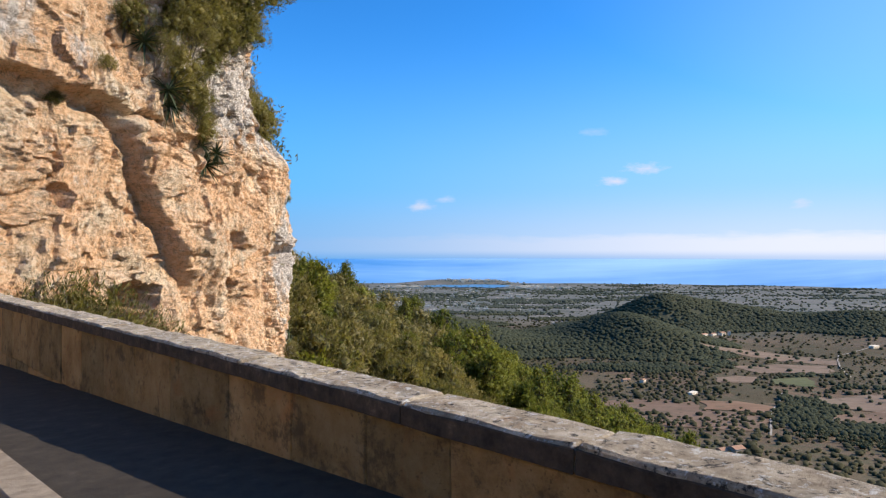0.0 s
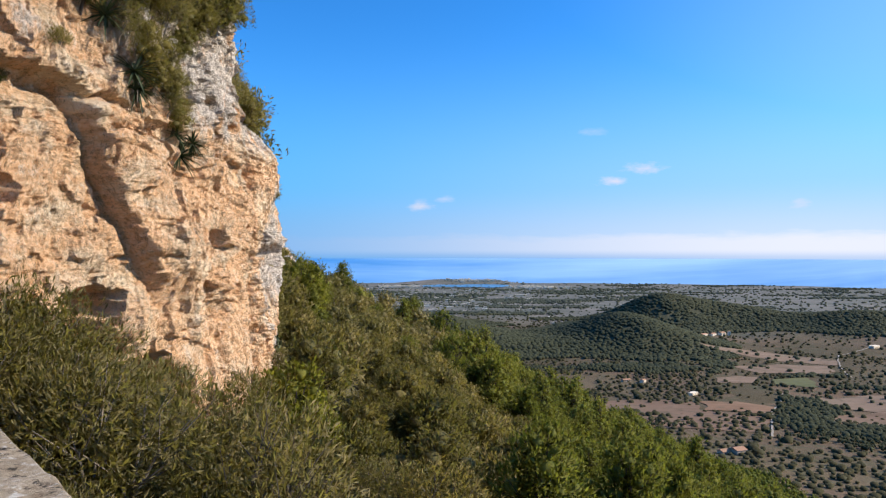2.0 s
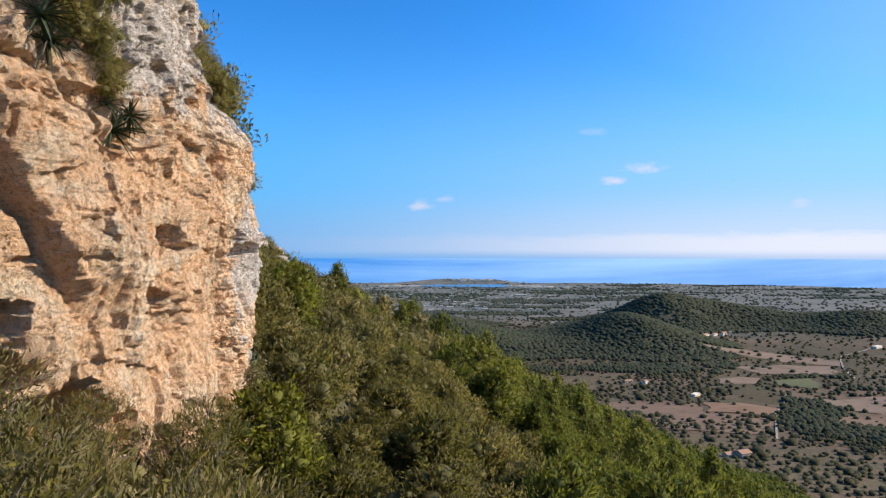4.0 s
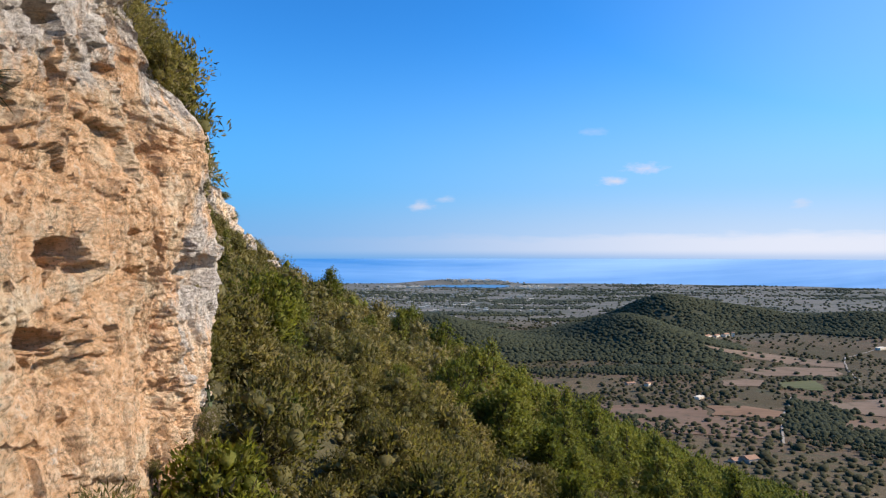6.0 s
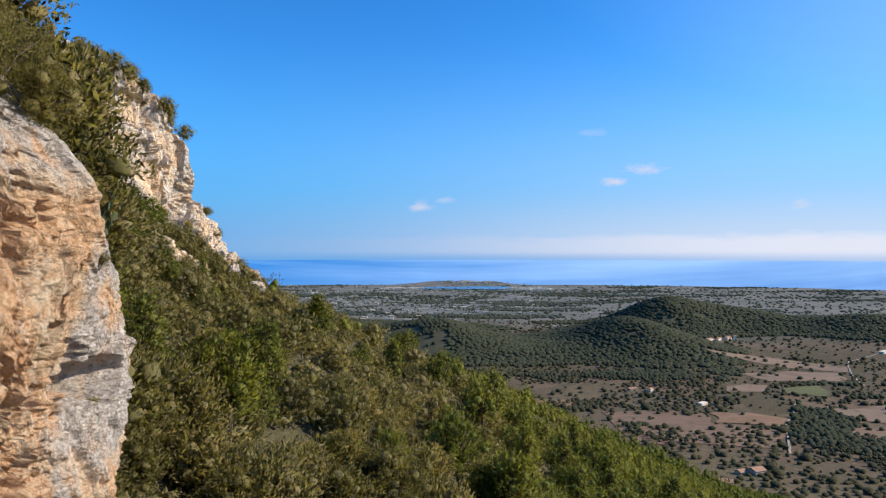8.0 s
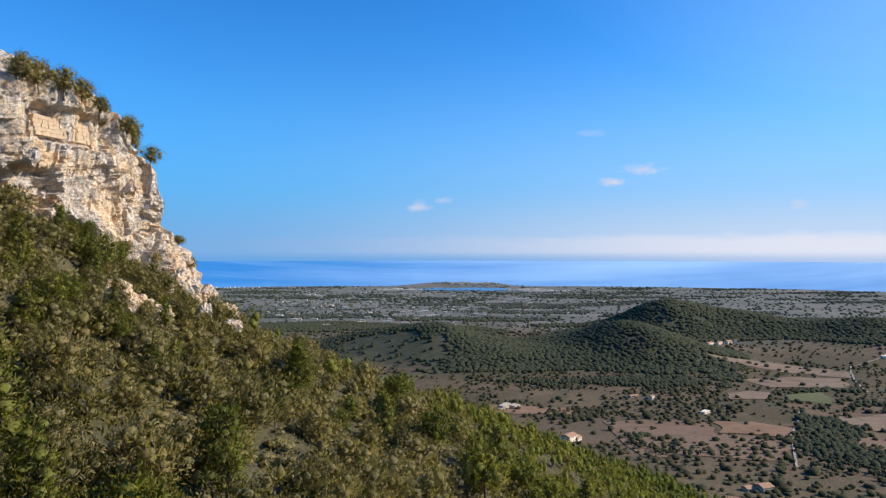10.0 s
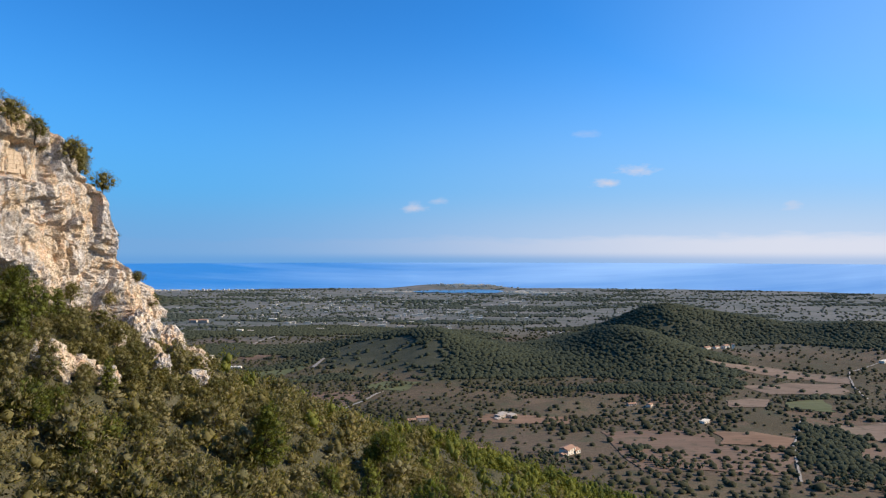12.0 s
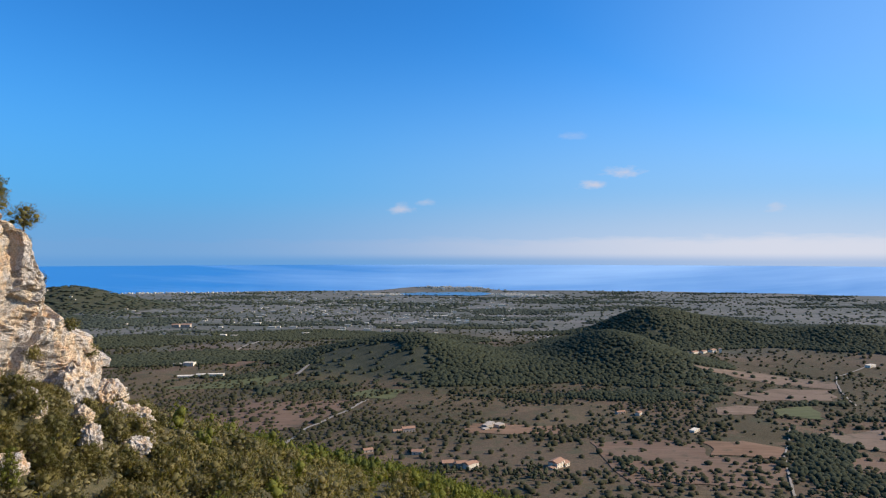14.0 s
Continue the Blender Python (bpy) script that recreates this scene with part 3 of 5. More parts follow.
draped("bay", ((-150, 3520), (-40, 3480), (120, 3450), (290, 3440), (350, 3500), (390, 3640), (250, 3780), (90, 3740), (-20, 3770), (-110, 3640)), 3.0, BAY,
       "pale blue sheltered harbour bay behind a low headland", "water", 25)
draped("field", ((471, 1158), (584, 1179), (688, 1105), (652, 1050), (560, 1097), (499, 1128)), 0.6, TAN, "broad tan stubble field below the wooded hill", "field", wob=6)
draped("field", ((456, 1000), (568, 1046), (643, 1047), (582, 945), (474, 941)), 0.6, TAN, "pale dry field bounded by a stone wall", "field", wob=6)
draped("field", ((384, 893), (449, 909), (421, 857), (368, 851)), 0.6, TAN, "small pale field among dark trees", "field", wob=6)
draped("field", ((462, 891), (524, 906), (494, 835), (446, 850)), 0.6, GREEN, "small green-grey pasture among dark trees", "field", wob=6)
draped("field", ((-286, 869), (-226, 934), (-84, 953), (-123, 814), (-184, 751), (-242, 799)), 0.6, RED, "reddish brown ploughed field with a few trees", "field", wob=8)
draped("field", ((290, 710), (340, 729), (360, 694), (335, 651), (302, 664), (268, 661)), 0.6, ORANGE, "bare orange soil at the top of an orchard", "field", wob=8)
draped("field", ((168, 712), (277, 718), (263, 658), (300, 653), (341, 638), (270, 548), (221, 557), (162, 555)), 0.55, RED, "red-brown orchard soil under rows of olive trees", "field", wob=8)
draped("field", ((442, 763), (534, 785), (598, 777), (503, 674), (445, 721)), 0.6, TAN, "dry grey-brown pasture with scattered trees", "field", wob=8)
draped("field", ((422, 678), (485, 703), (519, 673), (423, 597), (379, 610)), 0.6, RED, "grey-brown fallow field beside a wood", "field", wob=8)
draped("field", ((-84, 1024), (-19, 1005), (-44, 953), (-108, 968)), 0.6, GREEN, "small green meadow below a wooded hill", "field", wob=6)
draped("field", ((-402, 1058), (-283, 1155), (-206, 1195), (-262, 1056)), 0.6, GREEN, "green meadow along the foot of the hill", "field", wob=8)
draped("field", ((-450, 1416), (-210, 1310), (-217, 1532), (-357, 1244)), 0.6, RED, "brown orchard field lined with small trees", "field", wob=8)
draped("field", ((53, 815), (160, 802), (152, 753), (53, 750)), 0.6, ORANGE, "pale earth yard round a farmhouse", "field", wob=8)


def strip(name, pts, width, lift, material, label, category, kind="structure"):
    """A road or lane along a polyline, lying on the ground."""
    pts = np.array(pts, float)
    out = []
    for i in range(len(pts) - 1):
        n = max(2, int(np.hypot(*(pts[i + 1] - pts[i])) / 5))
        out += [pts[i] + (pts[i + 1] - pts[i]) * j / n for j in range(n)]
    out.append(pts[-1])
    c = np.array(out)
    c = c + 1.5 * np.stack([vnoise(c[:, 0] / 25, c[:, 1] / 25, seed=6), vnoise(c[:, 0] / 25, c[:, 1] / 25, seed=7)], 1)
    d = np.gradient(c, axis=0)
    d /= np.hypot(*d.T)[:, None] + 1e-9
    nrm = np.stack([-d[:, 1], d[:, 0]], 1)
    P = c[:, None, :] + nrm[:, None, :] * (np.array([-0.5, 0.0, 0.5]) * width)[None, :, None]
    z = ground_z(P[..., 0], P[..., 1]) + lift
    ob = new(name, mesh_of(name, np.concatenate([P, z[..., None]], -1).reshape(-1, 3), grid_faces(len(c), 3)[:, ::-1], material, True))
    return tagged(ob, label, category, kind=kind)


TRACK = "pale unpaved farm track across the fields"
strip("road", ((-418, 1390), (-411, 1536), (-384, 1700)), 6.5, 1.5, LANE, TRACK, "road")
strip("road", ((-212, 1150), (-204, 1215), (-196, 1262)), 7, 1.5, LANE, TRACK, "road")
strip("road", ((275, 533), (304, 589), (343, 663), (390, 732), (417, 782)), 1.8, 1.0, LANE, "pale lane along the edge of a wood", "road")
strip("road", ((591, 918), (634, 1006), (684, 1098), (720, 1153), (860, 1262)), 2.2, 1.2, LANE, TRACK, "road")
strip("road", ((-131, 790), (-98, 877), (-75, 946)), 4.2, 1.2, LANE, TRACK, "road")
strip("road", ((-142, 694), (-129, 748), (-131, 790)), 4.2, 1.2, LANE, TRACK, "road")


# ---- cliffs ----
def rail(points, n):
    """A smooth line through plan points, n samples even in length."""
    p = np.array(points, float)
    p = np.vstack([2 * p[0] - p[1], p, 2 * p[-1] - p[-2]])
    out = []
    for i in range(1, len(p) - 2):
        t = np.linspace(0, 1, 60, endpoint=False)[:, None]
        out.append(0.5 * (2 * p[i] + (p[i + 1] - p[i - 1]) * t + (2 * p[i - 1] - 5 * p[i] + 4 * p[i + 1] - p[i + 2]) * t ** 2
                          + (3 * p[i] - p[i - 1] - 3 * p[i + 1] + p[i + 2]) * t ** 3))
    c = np.vstack(out + [p[-2][None]])
    s = np.concatenate([[0], np.cumsum(np.hypot(*np.diff(c, axis=0).T))])
    u = np.linspace(0, s[-1], n)
    return np.stack([np.interp(u, s, c[:, 0]), np.interp(u, s, c[:, 1])], 1)


def facets(u, v, size, depth, tilt, seed):
    """Broken rock: each cell a tilted plane set in or out."""
    ou, ov, (a, b, c), gap = cells2(u / size, v / size, seed)
    d = depth * (a * 2 - 1) + size * tilt * ((b * 2 - 1) * ou + (c * 2 - 1) * ov)
    return d - 0.25 * depth * np.exp(-(gap / 0.07) ** 2)


def blocks(u, z, length, height, depth, seed):
    """Bedded, broken rock: courses of uneven height, each split into blocks that stand in or out, with open joints."""
    zz = z / height + 0.35 * vnoise(z / height / 1.7, 0 * z, seed=seed)
    row = np.floor(zz).astype(np.int64)
    fz = zz - row
    uu = u / length * (0.6 + 0.9 * hash3(row, row * 0, row * 0, seed + 1)) + 7.3 * hash3(row, row * 0 + 1, row * 0, seed + 2)
    uu = uu + 0.3 * vnoise(uu / 1.6, row * 3.7, seed=seed + 3)
    col = np.floor(uu).astype(np.int64)
    fu = uu - col
    r = hash3(row, col, row * 0, seed + 4)
    tip = (hash3(row, col, row * 0 + 1, seed + 5) - 0.5) * (fz - 0.5) + (hash3(row, col, row * 0 + 2, seed + 6) - 0.5) * (fu - 0.5)
    joint = np.exp(-(np.minimum(fz, 1 - fz) * height / 0.07) ** 2) + 0.8 * np.exp(-(np.minimum(fu, 1 - fu) * length / 0.08) ** 2)
    return depth * ((r * 2 - 1) + 1.1 * tip - 0.55 * joint)


def rock_relief(u, z, k, bed=1.0):
    """Outward relief of weathered limestone, metres, over length u and height z; k scales the blocks, bed weighs the level courses."""
    wu, wz = 0.8 * k * fbm(u / 3 / k, z / 3 / k, octaves=3, seed=21), 0.8 * k * fbm(u / 3 / k, z / 3 / k, octaves=3, seed=25)
    d = 0.8 * k * fbm(u / 8 / k, z / 12 / k, octaves=2, seed=31)
    d += facets(u + wu * 0.6, (z + wz * 0.6) * 0.5, 3.6 * k, 0.24 * k, 0.10, 35)
    rough = step(-0.25, 0.25, fbm(u / 4.5 / k, z / 3.2 / k, octaves=3, seed=28)) * (0.45 + 0.55 * step(22, 34, u))
    d += bed * (0.22 + 0.78 * rough) * blocks(u + 0.35 * wu, z + 0.5 * wz, 1.5 * k, 0.80 * k, 0.26 * k, 36)
    d += bed * (0.20 + 0.80 * rough) * blocks(u + 0.25 * wz, z + 0.4 * wu, 0.60 * k, 0.36 * k, 0.085 * k, 46)
    d += (0.5 + 0.5 * rough) * facets(u + wu * 0.3, (z + wz * 0.3) * 0.8, 0.55 * k, 0.08 * k, 0.42, 37) + 0.6 * facets(u + wz * 0.3, (z + wu * 0.3) * 0.9, 1.3 * k, 0.12 * k, 0.30, 39)
    d += 0.04 * k * vnoise(u / 0.30 / k, z / 0.24 / k, seed=71) + 0.03 * k * vnoise(u / 0.17 / k, z / 0.15 / k, seed=81)
    rill = np.abs(vnoise((u + 0.4 * wz) / 2.4 / k, (z + wu) / 10.0 / k, seed=91))
    return d - 0.34 * k * np.exp(-(rill / 0.035) ** 2)


def cliff(name, plan, n, low, top, back, m, k, relief, material, label, lie=0.55, undercut=0.05, bed=1.0):
    """A rock wall: plan line, foot height, rim height along the line, depth of the shoulder behind the rim."""
    c = rail(plan, n)
    d = np.gradient(c, axis=0)
    d /= np.hypot(*d.T)[:, None]
    win = 25
    d = np.stack([np.convolve(np.pad(d[:, i], win, "edge"), np.ones(2 * win + 1) / (2 * win + 1), "valid") for i in (0, 1)], 1)
    d /= np.hypot(*d.T)[:, None]
    nrm = np.stack([d[:, 1], -d[:, 0]], 1)
    rim = top(c[:, 0], c[:, 1])
    v = np.linspace(0, 1, m)
    L = (rim - low)[:, None] + back
    w = v[None, :] * L - (rim - low)[:, None]          # < 0 on the face, > 0 on the shoulder
    bend = 0.5 * (w + np.sqrt(w * w + 0.5))
    z = rim[:, None] + w - lie * bend
    inn = (0.3 + lie) * bend - undercut * np.minimum(0, w)
    X, Y = c[:, 0][:, None] + 0 * w, c[:, 1][:, None] + 0 * w
    S = np.concatenate([[0], np.cumsum(np.hypot(*np.diff(c, axis=0).T))])[:, None] + 0 * w
    out_ = relief(X, Y, z) + rock_relief(S, z, k, bed) - inn
    px, py = X + nrm[:, 0][:, None] * out_, Y + nrm[:, 1][:, None] * out_
    pz = z + 0.12 * k * vnoise(Y / 0.9 / k, z / 0.9 / k, X / 0.9 / k, 14)
    ob = new(name, mesh_of(name, np.stack([px, py, pz], -1).reshape(-1, 3), grid_faces(n, m), material, False))
    tagged(ob, label, "cliff", kind="structure")
    return np.stack([px, py, pz], -1), nrm


def hollow(y, z, cy, cz, ry, rz, depth):
    """A pocket with a flat roof and a sloping floor."""
    dz = np.where(z > cz, (z - cz) / (0.75 * rz), (z - cz) / (1.25 * rz))
    q = np.abs((y - cy) / ry) ** 2.4 + np.abs(dz) ** 2.4 + 0.62 * fbm(y / 0.9, z / 0.65, octaves=4, seed=9)
    return -depth * np.clip(1.2 - q, 0, 1) ** 0.5


def near_relief(x, y, z):
    d = 0 * x - 0.35 - 0.2 * step(46, 54, y)
    # slanting open corner: proud slab on one side, recess on the other
    t = (y - 30.9) * 0.857 + (z - 6.0) * 0.514 + 0.22 * vnoise(y / 1.3, z / 1.3, seed=8)
    on = step(28.0, 29.5, y) * step(41.0, 36.5, y) * step(-3.4, 0.6, z) * step(7.3, 6.6, z)
    d += on * (1.25 * step(-0.05, 0.6, t) * step(6.5, 2.0, t) - 0.35 * np.exp(-(t / 0.16) ** 2))
    # roof above the rust-coloured band
    d += 1.0 * step(7.1, 7.35, z + 0.06 * (y - 30) + 0.15 * vnoise(y / 0.9, z, seed=18)) * step(36, 33, y)
    d -= 0.5 * np.exp(-((z - 6.8) / 0.3) ** 2) * step(35, 33, y)
    # arch at the foot, the nose beside it and the black cleft below
    d += hollow(y, z, 32.0, -3.3, 1.9, 2.2, 2.1) + hollow(y, z, 35.4, -6.3, 2.0, 1.2, 2.2) + hollow(y, z, 28.6, -2.7, 1.4, 0.9, 1.3)
    d += 1.0 * np.exp(-((y - 34.6) / 0.9) ** 2 - ((z + 3.4) / 1.5) ** 2)
    # upright flutes
    d -= 0.45 * np.exp(-(vnoise(y / 1.7 + 0.25 * vnoise(z / 2, y / 3, seed=6), z / 9, seed=51) / 0.16) ** 2) * step(35, 38, y) * step(57, 50, y)
    for cy, cz, ry, rz, dep in ((42.3, 0.85, 1.3, 0.55, 2.2), (43.6, 0.3, 0.8, 0.2, 1.0), (48.2, -0.1, 1.3, 0.45, 2.2), (41.2, -2.1, 1.1, 0.45, 2.0), (47.6, 5.4, 1.1, 1.1, 2.2), (41.2, 8.9, 0.9, 0.45, 2.0),
                                (56.0, -0.1, 1.6, 0.8, 2.0), (43.0, -3.6, 1.3, 0.8, 0.6), (57.0, -7.4, 1.3, 0.9, 1.4), (47.0, 1.7, 0.6, 0.22, 0.8), (39.5, 5.4, 0.7, 0.4, 0.5),
                                (28.0, 2.6, 0.5, 0.45, 0.8), (38.5, -7.6, 0.7, 0.8, 0.9), (45.5, 8.2, 0.8, 0.4, 0.8), (36.0, 6.3, 1.6, 0.5, 0.7), (53.5, 2.2, 0.6, 0.3, 0.6), (45.0, -2.3, 0.6, 0.4, 0.7), (46.2, 2.3, 0.5, 0.3, 0.8), (47.8, -2.3, 0.5, 0.7, 0.6), (46.6, -4.9, 1.0, 0.3, 0.9), (41.5, 6.5, 0.5, 0.9, 0.7)):
        d += hollow(y, z, cy, cz, ry, rz, dep)
    d += 0.3 * step(6, 2, np.abs(z - 4)) * step(43, 46, y) * step(58, 55, y)
    d -= 0.9 * step(3, 14, z) * step(44, 50, y)
    return d


def near_rim(x, y):
    return np.interp(y, (20, 36, 48, 50, 51, 52, 53.5, 56, 58, 60, 70), (15, 16.5, 18.5, 16.8, 13.2, 9.8, 7.7, 6.6, 5.6, 5.0, 9)) + 0.7 * vnoise(y / 2.2, x / 2.2, seed=77)


NEAR_ROCK, NEAR_OUT = cliff("cliff", ((-30, 13), (-20.5, 21), (-17.4, 27), (-16.0, 32), (-14.1, 37), (-13.3, 41), (-13.3, 46), (-14.2, 51), (-13.6, 55), (-13.9, 58.6), (-18, 61.5), (-26, 63), (-40, 64)),
      740, -21.0, near_rim, 13.0, 430, 1.0, near_relief, ROCK_WARM, "sunlit ochre and grey limestone cliff with hollows and ledges", 0.28, -0.004)


def far_relief(x, y, z):
    d = 1.3 * fbm(y / 7, z / 17, octaves=3, seed=41) + facets(y + 0.1 * z, z * 0.45, 4.2, 0.9, 0.30, 43)
    for cy, cz, ry, rz, dep in ((133, 21, 5, 3.5, 3.0), (140, 15.5, 4, 2, 2.0), (152, 21, 2, 1.5, 1.2), (158, 18, 2, 3, 1.0), (147, 24, 3, 2, 1.5)):
        d += hollow(y, z, cy, cz, ry, rz, dep)
    # shelf that carries the castle wall
    d -= 1.8 * step(132.5, 134, y) * step(148.5, 147, y) * step(27.4, 28.0, z) * step(33.2, 32.2, z)
    return d


def far_rim(x, y):
    return np.interp(y, (110, 124, 131, 138, 146, 150, 153, 157, 160, 164, 168, 174, 182), (37, 36, 35.5, 36.5, 36, 33.5, 31, 27, 21.6, 16, 12, 9, 4)) + 1.1 * vnoise(y / 3.5, x / 3.5, seed=78)


FAR_ROCK, FAR_OUT = cliff("cliff", ((-80, 112), (-64, 122), (-58.5, 131), (-55.5, 140), (-54.0, 148), (-53.2, 156), (-52.2, 163), (-50.0, 169), (-51, 176), (-62, 184), (-80, 188)),
      460, -3.0, far_rim, 12.0, 200, 1.9, far_relief, ROCK_GREY, "grey and ochre limestone crag below an old castle wall", 0.55, 0.05, 0.4)

# ---- terrace: road and parapet ----
ALONG, ACROSS = Vector((-0.7071, 0.7071, 0)), Vector((0.7071, 0.7071, 0))
CAP_TOP, CAP_H, WALL_T = -1.07, 0.17, 0.36


def at_wall(s, n, z):
    """A point s metres along the parapet, n metres out from the origin, at height z."""
    return ALONG * s + ACROSS * n + Vector((0, 0, z))


def road_z(s):
    return -1.92 - 0.055 * (s - 6)


def bar(s0, s1, n0, n1, z0, z1, lean=0.0):
    """A block in the parapet's axes; its lower face may follow the road."""
    bm = bmesh.new()
    vs = []
    for s in (s0, s1):
        for n in (n0, n1):
            for z in (z0, z1):
                vs.append(bm.verts.new(at_wall(s, n, z - (lean * (s - s0) if z == z0 else 0))))
    for f in ((0, 1, 3, 2), (4, 6, 7, 5), (0, 4, 5, 1), (2, 3, 7, 6), (0, 2, 6, 4), (1, 5, 7, 3)):
        bm.faces.new([vs[i] for i in f])
    bmesh.ops.recalc_face_normals(bm, faces=bm.faces[:])
    return bm


def rough_block(bm, amount, bevel, cuts=0):
    bmesh.ops.bevel(bm, geom=bm.edges[:], offset=bevel, segments=1, affect="EDGES")
    if cuts:
        bmesh.ops.subdivide_edges(bm, edges=[e for e in bm.edges if e.calc_length() > 0.15], cuts=cuts, use_grid_fill=True)
    for v in bm.verts:
        p = v.co * 5
        v.co += Vector((noise.noise(p), noise.noise(p + Vector((9, 3, 1))), noise.noise(p + Vector((2, 7, 5))))) * amount
        q = v.co * 17
        v.co += Vector((noise.noise(q), noise.noise(q + Vector((9, 3, 1))), noise.noise(q + Vector((2, 7, 5))))) * amount * 0.45
    return bm


bm = bar(-16, 24, -2.2, WALL_N + WALL_T, -3.4, 0)
for v in bm.verts:
    if v.co.z > -1:
        v.co.z = road_z(v.co.dot(ALONG))
bmesh.ops.subdivide_edges(bm, edges=bm.edges[:], cuts=6, use_grid_fill=True)
road = part("road", bm, ASPHALT, None)
tagged(road, "dark shaded asphalt road behind a stone parapet", "road", kind="structure")

parapet = new("wall_parapet")
tagged(parapet, "weathered sandstone parapet with lichen-covered cap stones", "wall", kind="structure")
part("core", bar(-15, 23, WALL_N + 0.05, WALL_N + WALL_T - 0.05, -3.9, CAP_TOP - CAP_H), SAND, parapet)
rnd = random.Random(4)
s = -3.0
while s < 22:
    ln = rnd.uniform(1.0, 1.6)
    dz = rnd.uniform(-0.012, 0.012)
    bm = bar(s, s + ln - 0.012, WALL_N - 0.045, WALL_N + WALL_T + 0.05, CAP_TOP - CAP_H, CAP_TOP + dz)
    part("cap_stone", rough_block(bm, 0.022, 0.02, 5), CAP, parapet)
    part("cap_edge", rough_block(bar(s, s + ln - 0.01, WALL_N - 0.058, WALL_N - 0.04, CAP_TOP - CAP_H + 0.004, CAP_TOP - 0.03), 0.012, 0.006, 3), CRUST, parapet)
    s += ln
for row, (za, zb) in enumerate(((-2.25, CAP_TOP - CAP_H - 0.008), (-2.9, -2.262))):
    s = -3.3 + row * 0.5
    while s < 22:
        ln = rnd.uniform(0.9, 1.5)
        n0 = WALL_N + rnd.uniform(-0.012, 0.012)
        part("block", rough_block(bar(s, s + ln - 0.009, n0, WALL_N + 0.15, za, zb), 0.008, 0.012, 2), SAND, parapet)
        s += ln
kerb = part("kerb", rough_block(bar(-10, 22, 1.05, 1.33, -3.3, 0.0), 0.0, 0.01), KERB, None)
for v in kerb.data.vertices:
    if v.co.z > -1:
        v.co.z = road_z(v.co.dot(ALONG)) + 0.06 + v.co.z
tagged(kerb, "pale stone kerb along the sunlit road edge", "kerb", kind="structure")


# slab and wall added unseen behind the viewpoint to bounce warm light onto the parapet
bounce_slab = part("pavement", bar(-16, 24, -9.0, 1.04, -3.4, -2.35), KERB, None)
tagged(bounce_slab, "unseen pale slab added to bounce warm light onto the parapet", "pavement", kind="structure")
bounce_wall = part("wall_castle", rough_block(bar(-16, 24, -9.6, -9.0, -3.4, 3.2), 0.03, 0.05, 12), PLASTER, None)
tagged(bounce_wall, "unseen tan wall added to bounce warm light onto the parapet", "wall", kind="structure")


# ---- plants ----
def sprigs(centers, axes, size, per, seed, out=0.6, slim=1.0):
    """Slender two-triangle sprigs round each centre that reach out and up. Returns verts and soft outward normals."""
    r = np.random.RandomState(seed)
    c = np.repeat(centers, per, 0)
    ax = np.repeat(axes, per, 0)
    n = len(c)
    c = c + r.normal(0, 1, (n, 3)) * size * 0.5
    d = ax * out + r.normal(0, 1, (n, 3)) * 0.42
    d[:, 2] += 0.30
    d /= np.linalg.norm(d, axis=1)[:, None] + 1e-9
    q = np.cross(d, r.normal(0, 1, (n, 3)))
    q /= np.linalg.norm(q, axis=1)[:, None] + 1e-9
    q *= np.where((np.cross(d, q) * ax).sum(1) < 0, -1.0, 1.0)[:, None]      # outer side out
    ln = size * r.uniform(0.6, 1.4, (n, 1))
    wd = ln * r.uniform(0.13, 0.24, (n, 1)) * slim
    v = np.stack([c - d * ln * 0.5, c + q * wd, c + d * ln * 0.5, c - q * wd], 1).reshape(-1, 3)
    nr = 0.8 * ax / (np.linalg.norm(ax, axis=1)[:, None] + 1e-9) + 0.75 * r.normal(0, 1, (n, 3))
    nr[:, 2] += 0.6
    nr /= np.linalg.norm(nr, axis=1)[:, None] + 1e-9
    return v, np.repeat(nr, 4, 0)


def lobes_points(lobes, n, seed, shell=0.60):
    """Points near the skin of a heap of lobes (x, y, z, rx, ry, rz), with outward axes."""
    r = np.random.RandomState(seed)
    lobes = np.array(lobes, float)
    vol = (lobes[:, 3] * lobes[:, 4] * lobes[:, 5]) ** 0.75
    idx = r.choice(len(lobes), n, p=vol / vol.sum())
    d = r.normal(0, 1, (n, 3))
    d /= np.linalg.norm(d, axis=1)[:, None]
    rad = (shell + (1 - shell) * r.uniform(0, 1, n) ** 0.6) * (1 + 0.38 * vnoise(d[:, 0] * 3 + idx * 5, d[:, 1] * 3, d[:, 2] * 3, seed))
    L = lobes[idx]
    p = L[:, :3] + d * L[:, 3:] * rad[:, None]
    ax = d / L[:, 3:]
    ax /= np.linalg.norm(ax, axis=1)[:, None]
    ax[:, 2] += 0.25
    return p, ax


def limb(bm, a, b, ra, rb, sides=5):
    a, b = Vector(a), Vector(b)
    q = (b - a).to_track_quat("Z", "Y")
    rings = []
    for p, rr in ((a, ra), (b, rb)):
        rings.append([bm.verts.new(p + q @ Vector((math.cos(i * math.tau / sides) * rr, math.sin(i * math.tau / sides) * rr, 0))) for i in range(sides)])
    for i in range(sides):
        bm.faces.new((rings[0][i], rings[0][(i + 1) % sides], rings[1][(i + 1) % sides], rings[1][i]))


KERNEL = {}


